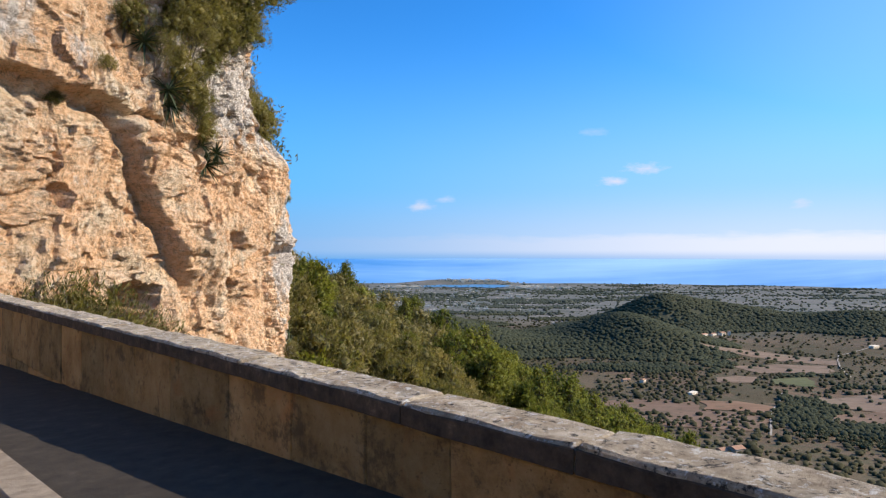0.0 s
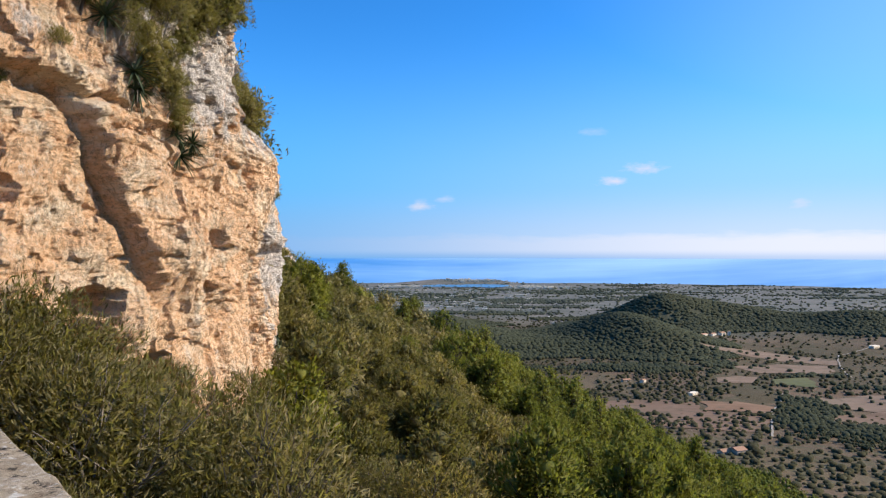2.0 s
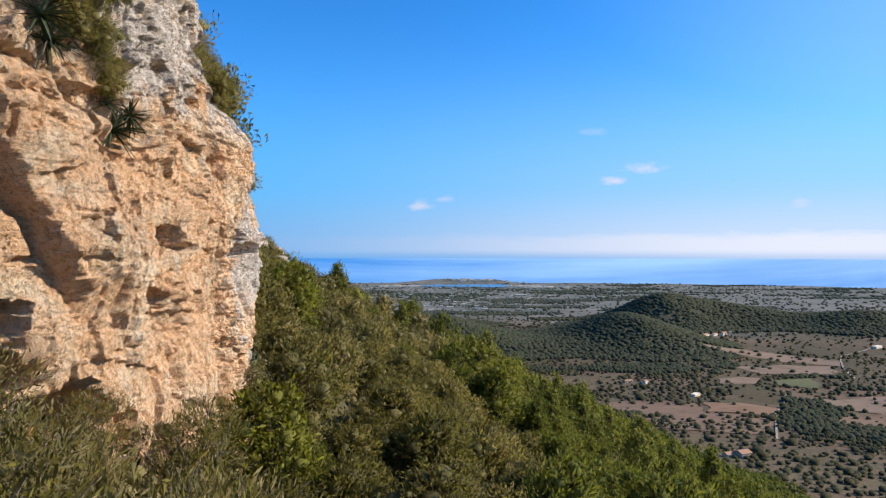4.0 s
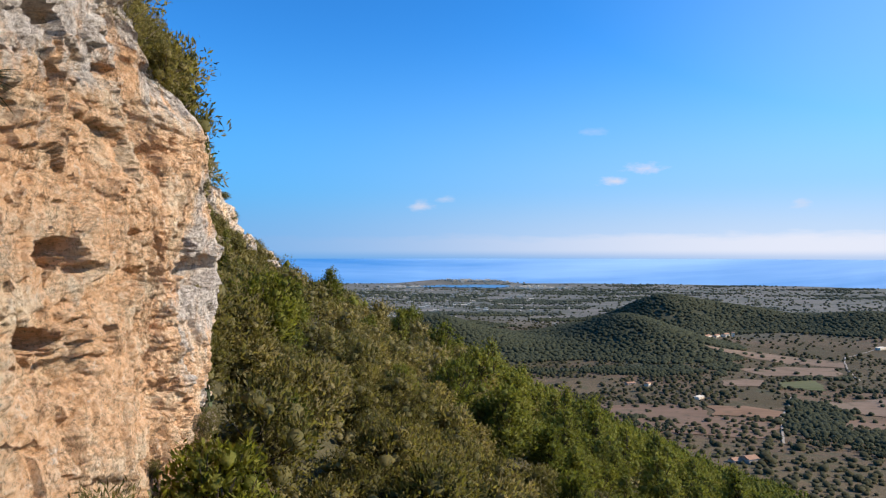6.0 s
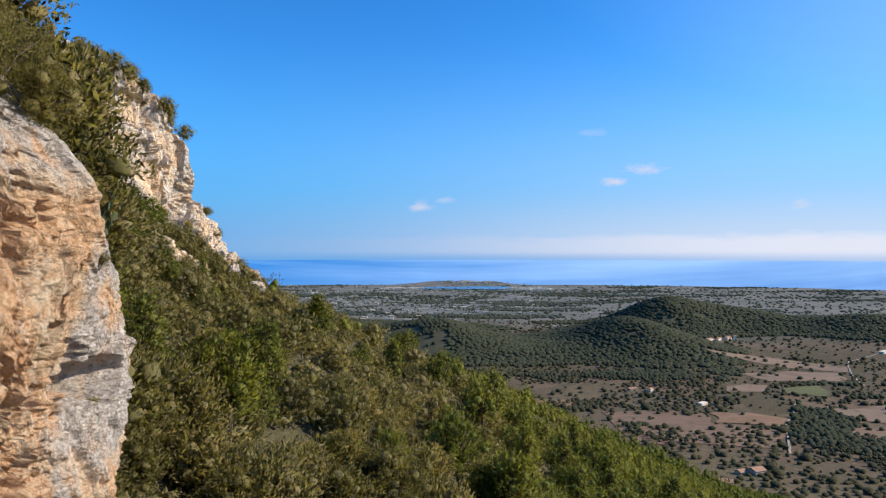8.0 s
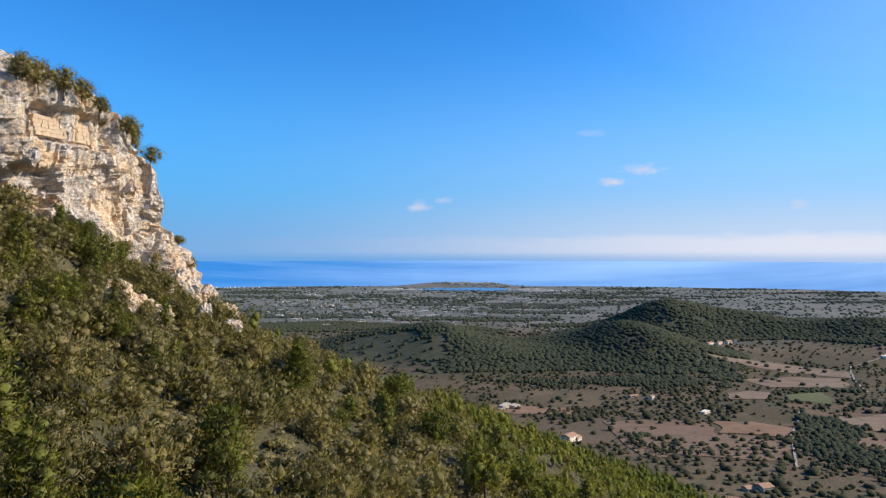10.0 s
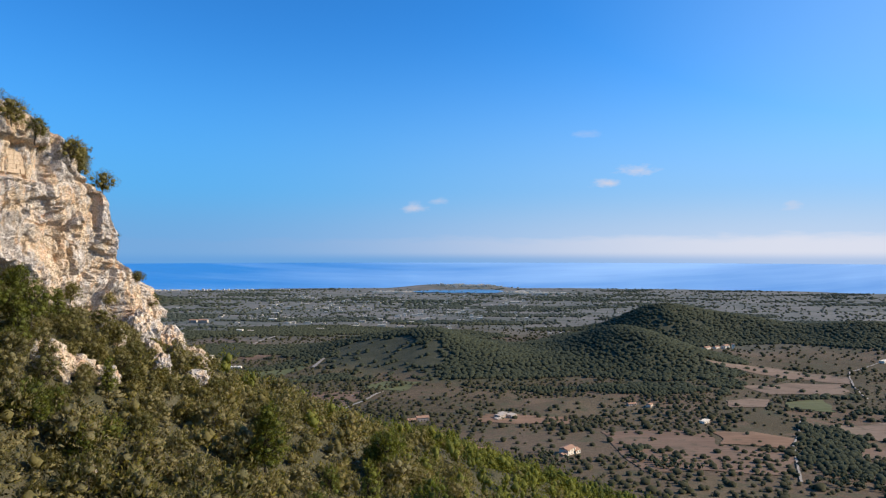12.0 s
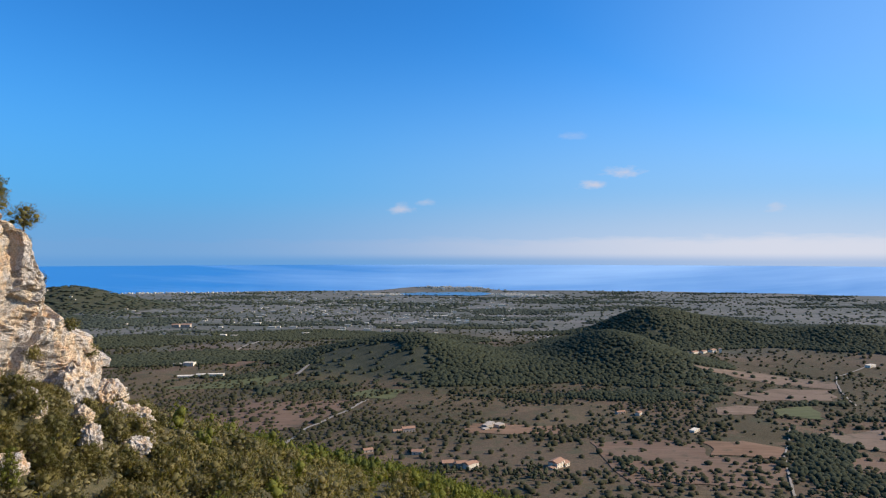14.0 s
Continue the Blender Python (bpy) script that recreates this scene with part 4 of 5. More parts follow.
def core_quads(lobe, seed, nu=7, nv=4, fill=0.36):
    """The leafy mass inside a lobe: a lumpy ball of loose quads, with outward normals."""
    a, b = np.meshgrid(np.linspace(0, math.tau, nu + 1), np.linspace(-1.35, 1.5, nv + 1), indexing="ij")
    d = np.stack([np.cos(a) * np.cos(b), np.sin(a) * np.cos(b), np.sin(b)], -1)
    d[-1] = d[0]
    k = fill * (1 + 0.35 * vnoise(d[..., 0] * 2.2 + seed, d[..., 1] * 2.2, d[..., 2] * 2.2, 19))
    p = np.array(lobe[:3]) + d * k[..., None] * np.array(lobe[3:])
    q = [np.stack([w[:-1, :-1], w[1:, :-1], w[1:, 1:], w[:-1, 1:]], 2).reshape(-1, 3) for w in (p, d)]
    return q[0], (q[1] + (0, 0, 0.5)) / np.linalg.norm(q[1] + (0, 0, 0.5), axis=1)[:, None]


def plant(name, label, category, lobes, trunk_h, trunk_r, leaf, size, clumps, per, seed, bark=None, stems=1, slim=0.82, out=0.6, core=True):
    """A tree or bush with a stem that forks into limbs, and a crown of sprigs."""
    base = new(name)
    tagged(base, label, category, {"tree": "trees of the hillside"}.get(category, "bushes of the hillside"))
    r = random.Random(seed)
    bm = bmesh.new()
    for k in range(stems):
        foot = Vector((r.uniform(-0.3, 0.3), r.uniform(-0.3, 0.3), -0.6)) if stems > 1 else Vector((0, 0, -0.6))
        fork = foot + Vector((r.uniform(-0.25, 0.25), r.uniform(-0.25, 0.25), trunk_h + 0.6))
        mid = (foot + fork) / 2 + Vector((r.uniform(-0.15, 0.15), r.uniform(-0.15, 0.15), 0))
        limb(bm, foot, mid, trunk_r, trunk_r * 0.8, 7)
        limb(bm, mid, fork, trunk_r * 0.8, trunk_r * 0.62, 7)
        for lo in lobes[k::stems]:
            c = Vector(lo[:3])
            limb(bm, fork, fork.lerp(c, 0.6) + Vector((0, 0, 0.1)), trunk_r * 0.5, trunk_r * 0.28)
            for j in range(3):
                tip = c + Vector((r.uniform(-0.7, 0.7) * lo[3], r.uniform(-0.7, 0.7) * lo[4], r.uniform(-0.2, 0.7) * lo[5]))
                limb(bm, fork.lerp(c, 0.55), tip, trunk_r * 0.25, trunk_r * 0.08, 4)
    part("trunk" if stems == 1 else "stem", bm, bark or BARK, base)
    p, ax = lobes_points(lobes, clumps, seed)
    v, nv = sprigs(p, ax, size, per, seed + 1, out, slim)
    cv = [core_quads(lo, seed + 3 * i) for i, lo in enumerate(lobes)] if core else []
    v, nv = np.concatenate([c[0] for c in cv] + [v]), np.concatenate([c[1] for c in cv] + [nv])
    crown = under("crown", mesh_of("crown", v, np.arange(len(v)).reshape(-1, 4), leaf, True, nv), base)
    KERNEL[crown.data.name] = sum(len(c[0]) for c in cv) // 4, nv.reshape(-1, 4, 3)
    return base


def heap(r, n, rx, z0, z1, lobe, cone=0.0):
    out, n, lobe = [], int(n * 1.7), lobe * 0.76
    for i in range(n):
        u = (i + 0.5) / n
        z = z0 + (z1 - z0) * u
        w = rx * (1 - cone * u) * math.sqrt(max(0.08, 1 - abs(2 * u - 0.9) ** 2 * (1 - cone)))
        a = i * 2.4 + r.uniform(-0.4, 0.4)
        k = r.uniform(0.30, 1.12) * w
        s = lobe * r.uniform(0.65, 1.3) * (1 - 0.4 * cone * u)
        out.append((math.cos(a) * k, math.sin(a) * k, z, s * 1.1, s * 1.1, s * 0.85))
    return out


R_ = random.Random(12)
HIDE = pose(0, 0, -900)
PINE_L, SHRUB_L = "green aleppo pine on the steep hillside", "grey-green wild olive bush on the hillside"
KIT = {
    "pine": [plant("pine_tree", PINE_L, "tree", heap(R_, 13, 2.1, 2.2, 7.2, 1.45, 0.40), 2.6, 0.17, PINE, 0.33, 900, 6, 3),
             plant("pine_tree", PINE_L, "tree", heap(R_, 11, 2.6, 2.6, 6.4, 1.5, 0.25), 2.8, 0.19, PINE, 0.33, 900, 6, 5),
             plant("pine_tree", PINE_L, "tree", heap(R_, 15, 1.8, 2.0, 8.2, 1.3, 0.55), 2.2, 0.16, PINE, 0.32, 900, 6, 8)],
    "oak": [plant("oak_tree", "dark holm oak with a dense rounded crown", "tree", heap(R_, 11, 2.0, 1.4, 4.4, 1.3), 1.4, 0.15, OAK, 0.25, 860, 6, 13),
            plant("oak_tree", "dark holm oak with a dense rounded crown", "tree", heap(R_, 9, 1.7, 1.1, 3.6, 1.2), 1.1, 0.13, OAK, 0.25, 820, 6, 17)],
    "olive": [plant("wild_olive", SHRUB_L, "bush", heap(R_, 10, 1.7, 0.9, 3.6, 1.15), 0.8, 0.10, OLIVE, 0.28, 860, 6, 23, TWIG, 2),
              plant("wild_olive", SHRUB_L, "bush", heap(R_, 9, 1.9, 0.7, 2.8, 1.1), 0.7, 0.09, OLIVE, 0.28, 840, 6, 29, TWIG, 3)],
    "fine_broom": [plant("broom_bush", "dry brownish broom bush with thin twigs", "bush", heap(R_, 9, 1.1, 0.5, 2.0, 0.75), 0.4, 0.04, BROOM, 0.22, 760, 9, 37, TWIG, 6, 0.30, 0.8, False),
                   plant("broom_bush", "grey-green feathery bush below the parapet", "bush", heap(R_, 8, 1.3, 0.5, 1.8, 0.8), 0.4, 0.04, OLIVE, 0.20, 760, 9, 39, TWIG, 6, 0.36, 0.7, False)],
    "fine_olive": [plant("wild_olive", SHRUB_L, "bush", heap(R_, 10, 1.6, 0.9, 3.4, 1.1), 0.8, 0.09, OLIVE, 0.19, 900, 8, 43, TWIG, 3, 0.5, 0.6, False)],
    "fine_oak": [plant("oak_tree", "dark holm oak bush rooted in the rock", "tree", heap(R_, 9, 1.7, 1.0, 3.6, 1.2), 1.1, 0.12, OAK, 0.18, 950, 8, 47, None, 2, 0.7, 0.6, True)],
    "broom": [plant("broom_bush", "dry brownish broom bush with thin twigs", "bush", heap(R_, 8, 1.2, 0.5, 1.9, 0.8), 0.4, 0.05, BROOM, 0.26, 520, 5, 31, TWIG, 4, 0.5, 0.8, False)],
}


def thin_copy(ob, keep, grow):
    """The same plant with fewer, larger sprigs, for those farther off."""
    c = copy_thing(ob, Matrix())
    crown = [k for k in c.children if k.name.startswith("crown")][0]
    n = len(crown.data.polygons)
    co = np.empty(n * 12, np.float32)
    crown.data.vertices.foreach_get("co", co)
    q, (core, nv) = co.reshape(n, 4, 3), KERNEL[crown.data.name]
    inner, q = q[:core], q[core::keep]
    mid = q.mean(1, keepdims=True)
    q = np.concatenate([inner, mid + (q - mid) * grow])
    nv = np.concatenate([nv[:core], nv[core::keep]])
    for k in c.children:
        if k is not crown:
            bmt = bmesh.new()
            bmt.from_mesh(k.data)
            bmt.faces.ensure_lookup_table()
            small = [f for f in bmt.faces if f.calc_area() < 0.03] if keep > 2 else []
            bmesh.ops.delete(bmt, geom=small, context="FACES")
            mt = k.data.materials[0]
            k.data = bpy.data.meshes.new(k.data.name)
            bmt.to_mesh(k.data)
            bmt.free()
            k.data.materials.append(mt)
    crown.data = mesh_of("crown", q.reshape(-1, 3), np.arange(len(q) * 4).reshape(-1, 4), crown.data.materials[0], True, nv.reshape(-1, 3))
    return c


for kind in ("pine", "oak", "olive"):
    KIT["mid_" + kind] = [thin_copy(o, 2, 1.05) for o in KIT[kind]]
    KIT["far_" + kind] = [thin_copy(o, 4, 1.3) for o in KIT[kind]]


def settle(kind, x, y, scale, turn, sink=0.15, rz=None):
    ob = R_.choice(KIT[kind])
    z = float(ground_z(x, y)) if rz is None else rz
    m = pose(x, y, z - sink, 0, 0, turn) @ Matrix.Diagonal((scale, scale, scale * R_.uniform(0.88, 1.12), 1))
    c = copy_thing(ob, m)
    c.matrix_basis = m
    return c


# pines, oaks and bushes of the near slope, on a shaken grid
spots = []
gap = 5.0
rs = np.random.RandomState(21)
for i, yy in enumerate(np.arange(24, 245, gap)):
    for xx in np.arange(-60, 130, gap):
        x, y = xx + rs.uniform(-2, 2), yy + rs.uniform(-2, 2)
        u = rs.uniform()
        # keep to what the flight can look at, and off the rock walls
        if x > 0.78 * y + 6 or x < -0.72 * y or (y < 63 and x < -14.5) or (x < -51.5 and y > 131):
            continue
        if x < -38 and y > 128 and u > 0.66:      # thinner growth among the rocks
            continue
        spots.append((x, y, u))
TREES = []
for x, y, u in spots:
    right = step(-8, 22, np.array(x + 0.10 * (y - 100)))
    wild = float(vnoise(np.array(x / 14), np.array(y / 14), seed=44))
    if y < 44 and x < 10:
        kind = "broom" if u < 0.45 else "olive"
    elif u < 0.06 + 0.70 * float(right) + 0.22 * wild:
        kind = "pine"
    elif u < 0.62 + 0.2 * wild:
        kind = "olive"
    else:
        kind = "oak"
    TREES.append((kind, x, y, u))
TREES.sort(key=lambda k: math.hypot(k[1], k[2] - 40))
LIMIT = {"pine": 240, "oak": 30, "olive": 190, "broom": 60}
rest = []
for kind, x, y, u in TREES:
    away = math.hypot(x, max(0.0, y - 72, -y)) if x > -14 else math.hypot(x, max(0.0, y - 72))
    if LIMIT[kind] <= 0 or y > 215:
        rest.append((kind, x, y, u))
        continue
    LIMIT[kind] -= 1
    sc = {"pine": 1.0, "oak": 1.15, "olive": 1.2, "broom": 1.0}[kind] * R_.uniform(0.65, 1.35)
    if x < -36 and y > 128:
        sc *= 0.7
    grade = "fine_" if y < 46 and x < 16 and kind in ("broom", "olive") else "" if away < 24 or kind == "broom" else "mid_" if away < 48 else "far_"
    settle(grade + kind, x, y, sc, R_.uniform(0, 360))
# bushes close below the parapet
for i in range(34):
    s_, n_ = R_.uniform(1.5, 21), R_.uniform(4.6, 9.5)
    p = at_wall(s_, n_, 0)
    if p.x > -13.5:
        settle("fine_broom", p.x, p.y, R_.uniform(0.55, 1.0), R_.uniform(0, 360))
for i in range(12):
    p = at_wall(R_.uniform(-9, 1.5), R_.uniform(4.4, 7.5), 0)
    settle("fine_broom", p.x, p.y, R_.uniform(0.5, 0.85), R_.uniform(0, 360))
for i in range(20):
    settle(R_.choice(("fine_broom", "fine_olive")), R_.uniform(-15.5, -7), R_.uniform(21, 37), R_.uniform(0.7, 1.05), R_.uniform(0, 360))
for i in range(9):      # taller bushes at the foot of the rock
    settle("fine_olive", R_.uniform(-18, -12.5), R_.uniform(22.5, 29.5), R_.uniform(1.1, 1.45), R_.uniform(0, 360))
settle("pine", -21.8, 141, 1.28, 40)
settle("pine", -8, 161, 1.15, 190)
def stuff_of(name, points, label, category, leaf, size, clumps, per, seed, fill=0.45):
    """Many plants in one mesh: clumps of sprigs over each (x, y, z, radius, height)."""
    r = np.random.RandomState(seed)
    V, N = [], []
    for i, (x, y, z, rx, h) in enumerate(points):
        k = max(8, int(clumps * r.uniform(0.8, 1.2)))
        lobes = [(r.uniform(-0.5, 0.5) * rx, r.uniform(-0.5, 0.5) * rx, h * r.uniform(0.35, 0.75), rx * r.uniform(0.5, 0.8), rx * r.uniform(0.5, 0.8), h * r.uniform(0.3, 0.45)) for _ in range(4)]
        p, ax = lobes_points(lobes, k, seed + i)
        v, nv = sprigs(p + np.array([x, y, z]), ax, size * rx, per, seed + i + 7)
        cv = [core_quads(lo, seed + i, 6, 2, fill) for lo in lobes]
        V += [c[0] + np.array([x, y, z]) for c in cv] + [v]
        N += [c[1] for c in cv] + [nv]
    V = np.concatenate(V)
    ob = new(name, mesh_of(name, V, np.arange(len(V)).reshape(-1, 4), leaf, True, np.concatenate(N)))
    return tagged(ob, label, category, kind="stuff")


low = []
for yy in np.arange(14, 190, 3.8):
    for xx in np.arange(-62, 90, 3.8):
        x, y = xx + rs.uniform(-1.6, 1.6), yy + rs.uniform(-1.6, 1.6)
        if x > 0.74 * y + 4 or x < -0.66 * y or (y < 64 and x < -15.5) or (x < -52 and y > 131) or (x + y) * 0.7071 < WALL_N + 1.2:
            continue
        low.append((x, y, float(ground_z(x, y)) - 0.25, rs.uniform(1.2, 2.3), rs.uniform(1.0, 2.3)))
for yy in np.arange(92, 178, 2.6):
    for xx in np.arange(-56, -24, 2.6):
        x, y = xx + rs.uniform(-1.3, 1.3), yy + rs.uniform(-1.3, 1.3)
        if x > -52.5 or y < 128:
            low.append((x, y, float(ground_z(x, y)) - 0.2, rs.uniform(0.9, 1.8), rs.uniform(0.9, 2.0)))
stuff_of("undergrowth", low, "low dry scrub between the trees of the slope", "scrub", OLIVE, 0.25, 25, 3, 300)
for kind, leaf, lab, (ra, rb), (ha, hb) in (("pine", PINE, "green pine wood covering the lower slope", (1.9, 2.7), (4.8, 7.5)), ("olive", OLIVE, "grey-green scrub covering the slope", (1.7, 2.5), (2.8, 4.2)),
                                  ("oak", OAK, "dark holm oak scrub covering the slope", (1.7, 2.5), (3.0, 4.6))):
    pts = [(x, y, float(ground_z(x, y)) - 0.3, rs.uniform(ra, rb), rs.uniform(ha, hb)) for k, x, y, u in rest if k == kind]
    if pts:
        stuff_of({"pine": "pine_wood", "olive": "scrub", "oak": "oak_scrub"}[kind], pts, lab, "trees", leaf, 0.20, 85, 3, 100)


# ---- plants on the rock ----
def on_rock(rock, out, y, z, x=None):
    """The place on a rock wall nearest to height z and plan y, and the wall's outward heading there."""
    q = (rock[..., 1] - y) ** 2 + (rock[..., 2] - z) ** 2
    if x is not None:
        q = q + (rock[..., 0] - x) ** 2
    i, j = np.unravel_index(np.argmin(q), q.shape)
    return rock[i, j], math.degrees(math.atan2(out[i, 1], out[i, 0]))


def rock_bush(kind, rock, out, y, z, scale, x=None, lean=18, sink=0.3):
    p, turn = on_rock(rock, out, y, z, x)
    m = Matrix.Translation((float(p[0]), float(p[1]), float(p[2]) - sink)) @ pose(0, 0, 0, 0, 0, turn) @ pose(0, 0, 0, 0, lean, 0) @ pose(0, 0, 0, 0, 0, R_.uniform(0, 360)) @ Matrix.Diagonal((scale, scale, scale, 1))
    copy_thing(R_.choice(KIT[kind]), m).matrix_basis = m


# band of bushes that hangs down the near cliff, and those along its rim
for y, z, s, k in ((31.5, 11.0, 0.5, "oak"), (33.0, 10.2, 0.5, "olive"), (34.2, 9.3, 0.55, "oak"), (35.3, 8.3, 0.45, "oak"), (36.4, 7.4, 0.42, "olive"), (37.2, 6.6, 0.38, "oak"), (36.0, 9.6, 0.42, "olive"), (36.8, 8.4, 0.4, "oak"), (37.6, 7.3, 0.36, "olive"), (33.4, 11.6, 0.5, "oak"),
                   (35.5, 11.5, 0.6, "olive"), (37.0, 10.5, 0.45, "oak"), (37.0, 13.2, 0.7, "oak"), (39.5, 15.0, 1.0, "oak"), (42.0, 17.5, 1.1, "oak"), (44.5, 18.0, 1.1, "olive"), (34.0, 12.5, 0.7, "oak"), (36.0, 14.5, 0.9, "olive"), (38.5, 12.0, 0.55, "oak"),
                   (44.0, 18.4, 0.9, "oak"),
                   (29.0, 14.0, 0.7, "oak"), (32.0, 14.5, 0.7, "oak"), (28.0, 6.8, 0.3, "broom"), (29.5, 8.8, 0.35, "broom"),
                   (55.0, -9.0, 0.42, "olive"), (54.0, -10.8, 0.55, "oak"), (52.5, -12.0, 0.5, "olive"), (57.5, -11.5, 0.4, "olive"), (55.8, 4.6, 0.18, "olive"), (58.3, 1.2, 0.2, "broom"),
                   (56.5, -1.2, 0.22, "broom"), (49.5, -9.5, 0.25, "olive"), (43.0, -10.5, 0.4, "broom")):
    rock_bush({"oak": "fine_oak", "olive": "fine_olive"}.get(k, k), NEAR_ROCK, NEAR_OUT, y, z, s)
for y, z, s in ((34.5, 12.0, 0.55), (36.5, 12.2, 0.6), (38.5, 12.6, 0.65), (40.3, 13.2, 0.7), (42.0, 14.0, 0.7), (42.5, 17.5, 1.0), (44.5, 18.0, 1.0), (46.5, 18.5, 1.1), (48.0, 18.0, 0.9)):
    rock_bush("fine_oak", NEAR_ROCK, NEAR_OUT, y, z, s, lean=22)
# growth on the steep shoulder behind the near cliff
for i in range(60):
    x, y = -17 - 14 * R_.random() ** 1.3, 58.5 + 17 * R_.random()
    settle(R_.choice(("mid_oak", "mid_olive", "mid_oak")), x, y, R_.uniform(0.7, 1.2), R_.uniform(0, 360))
for i in range(30):
    x, y = -20 - 14 * R_.random(), 40 + 18 * R_.random()
    settle("mid_oak", x, y, R_.uniform(0.7, 1.2), R_.uniform(0, 360))
for i in range(16):
    settle(R_.choice(("mid_oak", "mid_olive")), R_.uniform(-23.5, -18.5), R_.uniform(59, 68), R_.uniform(1.2, 1.6), R_.uniform(0, 360))
# scrub on the shoulder above the near cliff's rim
SHOULDER = NEAR_ROCK.shape[1]
for i in range(76):
    row = R_.randrange(150, 640)
    y0 = NEAR_ROCK[row, 0, 1]
    rim = float(near_rim(np.array(NEAR_ROCK[row, 0, 0]), np.array(y0)))
    first = int((rim + 21.0) / (rim + 34.0) * SHOULDER) + (16 if y0 < 50 else 6)
    p = NEAR_ROCK[row, R_.randrange(first, SHOULDER - 2)]
    m = pose(float(p[0]) - 0.5, float(p[1]), float(p[2]) - 0.35, 0, 0, R_.uniform(0, 360)) @ Matrix.Scale(R_.uniform(0.5, 0.9), 4)
    copy_thing(R_.choice(KIT[R_.choice(("fine_oak", "fine_olive", "fine_olive") if y0 > 47 else ("far_oak", "far_olive"))]), m).matrix_basis = m
for i in range(32):
    row = R_.randrange(440, 640)
    rim = float(near_rim(np.array(NEAR_ROCK[row, 0, 0]), np.array(NEAR_ROCK[row, 0, 1])))
    first = int((rim + 21.0) / (rim + 34.0) * SHOULDER) + 14
    p = NEAR_ROCK[row, R_.randrange(first, SHOULDER - 2)]
    m = pose(float(p[0]) - 0.4, float(p[1]), float(p[2]) - 0.35, 0, 0, R_.uniform(0, 360)) @ Matrix.Scale(R_.uniform(0.6, 1.0), 4)
    copy_thing(R_.choice(KIT[R_.choice(("fine_oak", "fine_olive", "fine_oak"))]), m).matrix_basis = m
# scrub and low pines at the foot of the far crag
for i in range(72):
    x, y = R_.uniform(-57, -34), R_.uniform(106, 142)
    if x > -57 + 0.25 * abs(y - 140):
        settle(R_.choice(("mid_olive", "mid_oak", "mid_pine")), x, y, R_.uniform(0.45, 0.9), R_.uniform(0, 360))
for i in range(62):
    settle("mid_oak", R_.uniform(-50.5, -34), R_.uniform(138, 176), R_.uniform(0.45, 0.85), R_.uniform(0, 360))
for i in range(26):
    settle("oak", R_.uniform(-13, 2), R_.uniform(60, 92), R_.uniform(0.8, 1.2), R_.uniform(0, 360))
# rim and ledges of the far crag
for y, z, s in ((130, 35, 1.0), (133, 35, 1.0), (136, 34.5, 0.9), (139, 34, 0.8), (143, 33, 0.7), (147, 32, 0.7), (150, 31, 0.8), (153, 30, 1.0), (155, 29, 0.9), (157, 27, 0.8), (159, 25, 0.5),
                (162, 20, 0.4), (166, 13, 0.6), (160, 9.5, 0.7), (152, 10.5, 0.8), (143, 12, 0.9), (136, 12, 1.0), (170, 8, 0.6), (131, 14, 0.9)):
    rock_bush(R_.choice(("mid_oak", "mid_olive", "mid_oak")), FAR_ROCK, FAR_OUT, y, z, s, lean=8)


def agave(name, x, y, z, turn, size, blades, seed, dead=False):
    """A rosette of sword leaves, some hanging."""
    r = random.Random(seed)
    base = new(name)
    tagged(base, "dark agave rosette rooted in the cliff", "plant", "agaves on the cliff")
    base.matrix_basis = pose(x, y, z, 0, 0, turn)
    for i in range(blades):
        a, up = r.uniform(0, math.tau), r.uniform(-0.9, 1.2)
        d = Vector((math.cos(a) * math.cos(up), math.sin(a) * math.cos(up), math.sin(up)))
        ln, side = size * r.uniform(0.7, 1.1), Vector((-math.sin(a), math.cos(a), 0))
        bm = bmesh.new()
        rows = []
        for j in range(5):
            u = j / 4
            c = d * ln * u + Vector((0, 0, -0.25 * ln * u * u))
            w = 0.048 * size * (1 - u) ** 0.7 + 0.004
            rows.append([bm.verts.new(c - side * w), bm.verts.new(c + Vector((0, 0, -w * 0.6))), bm.verts.new(c + side * w)])
        for p, q in zip(rows, rows[1:]):
            bm.faces.new((p[0], p[1], q[1], q[0]))
            bm.faces.new((p[1], p[2], q[2], q[1]))
        part("leaf", bm, SPIKE, base)
    return base


for i, (y, z, s, n) in enumerate(((38.0, 5.2, 1.5, 64), (38.5, 6.0, 1.2, 40), (37.4, 6.3, 1.1, 36), (33.6, 8.6, 1.6, 60), (34.3, 7.9, 1.4, 44), (32.3, 10.8, 1.5, 44), (31.6, 11.6, 1.2, 36))):
    p, turn = on_rock(NEAR_ROCK, NEAR_OUT, y, z)
    agave("agave", float(p[0]) + 0.25, float(p[1]), float(p[2]), turn, s, n, 60 + i)


def stalk(name, foot, tip, label):
    base = new(name)
    tagged(base, label, "plant")
    bm = bmesh.new()
    f, t = Vector(foot), Vector(tip)
    last = f
    for j in range(1, 7):
        p = f.lerp(t, j / 6) + Vector((0, 0, 0.06 * math.sin(j)))
        limb(bm, last, p, 0.035 - 0.004 * j, 0.032 - 0.004 * j, 5)
        last = p
    part("stem", bm, TWIG, base)
    return base


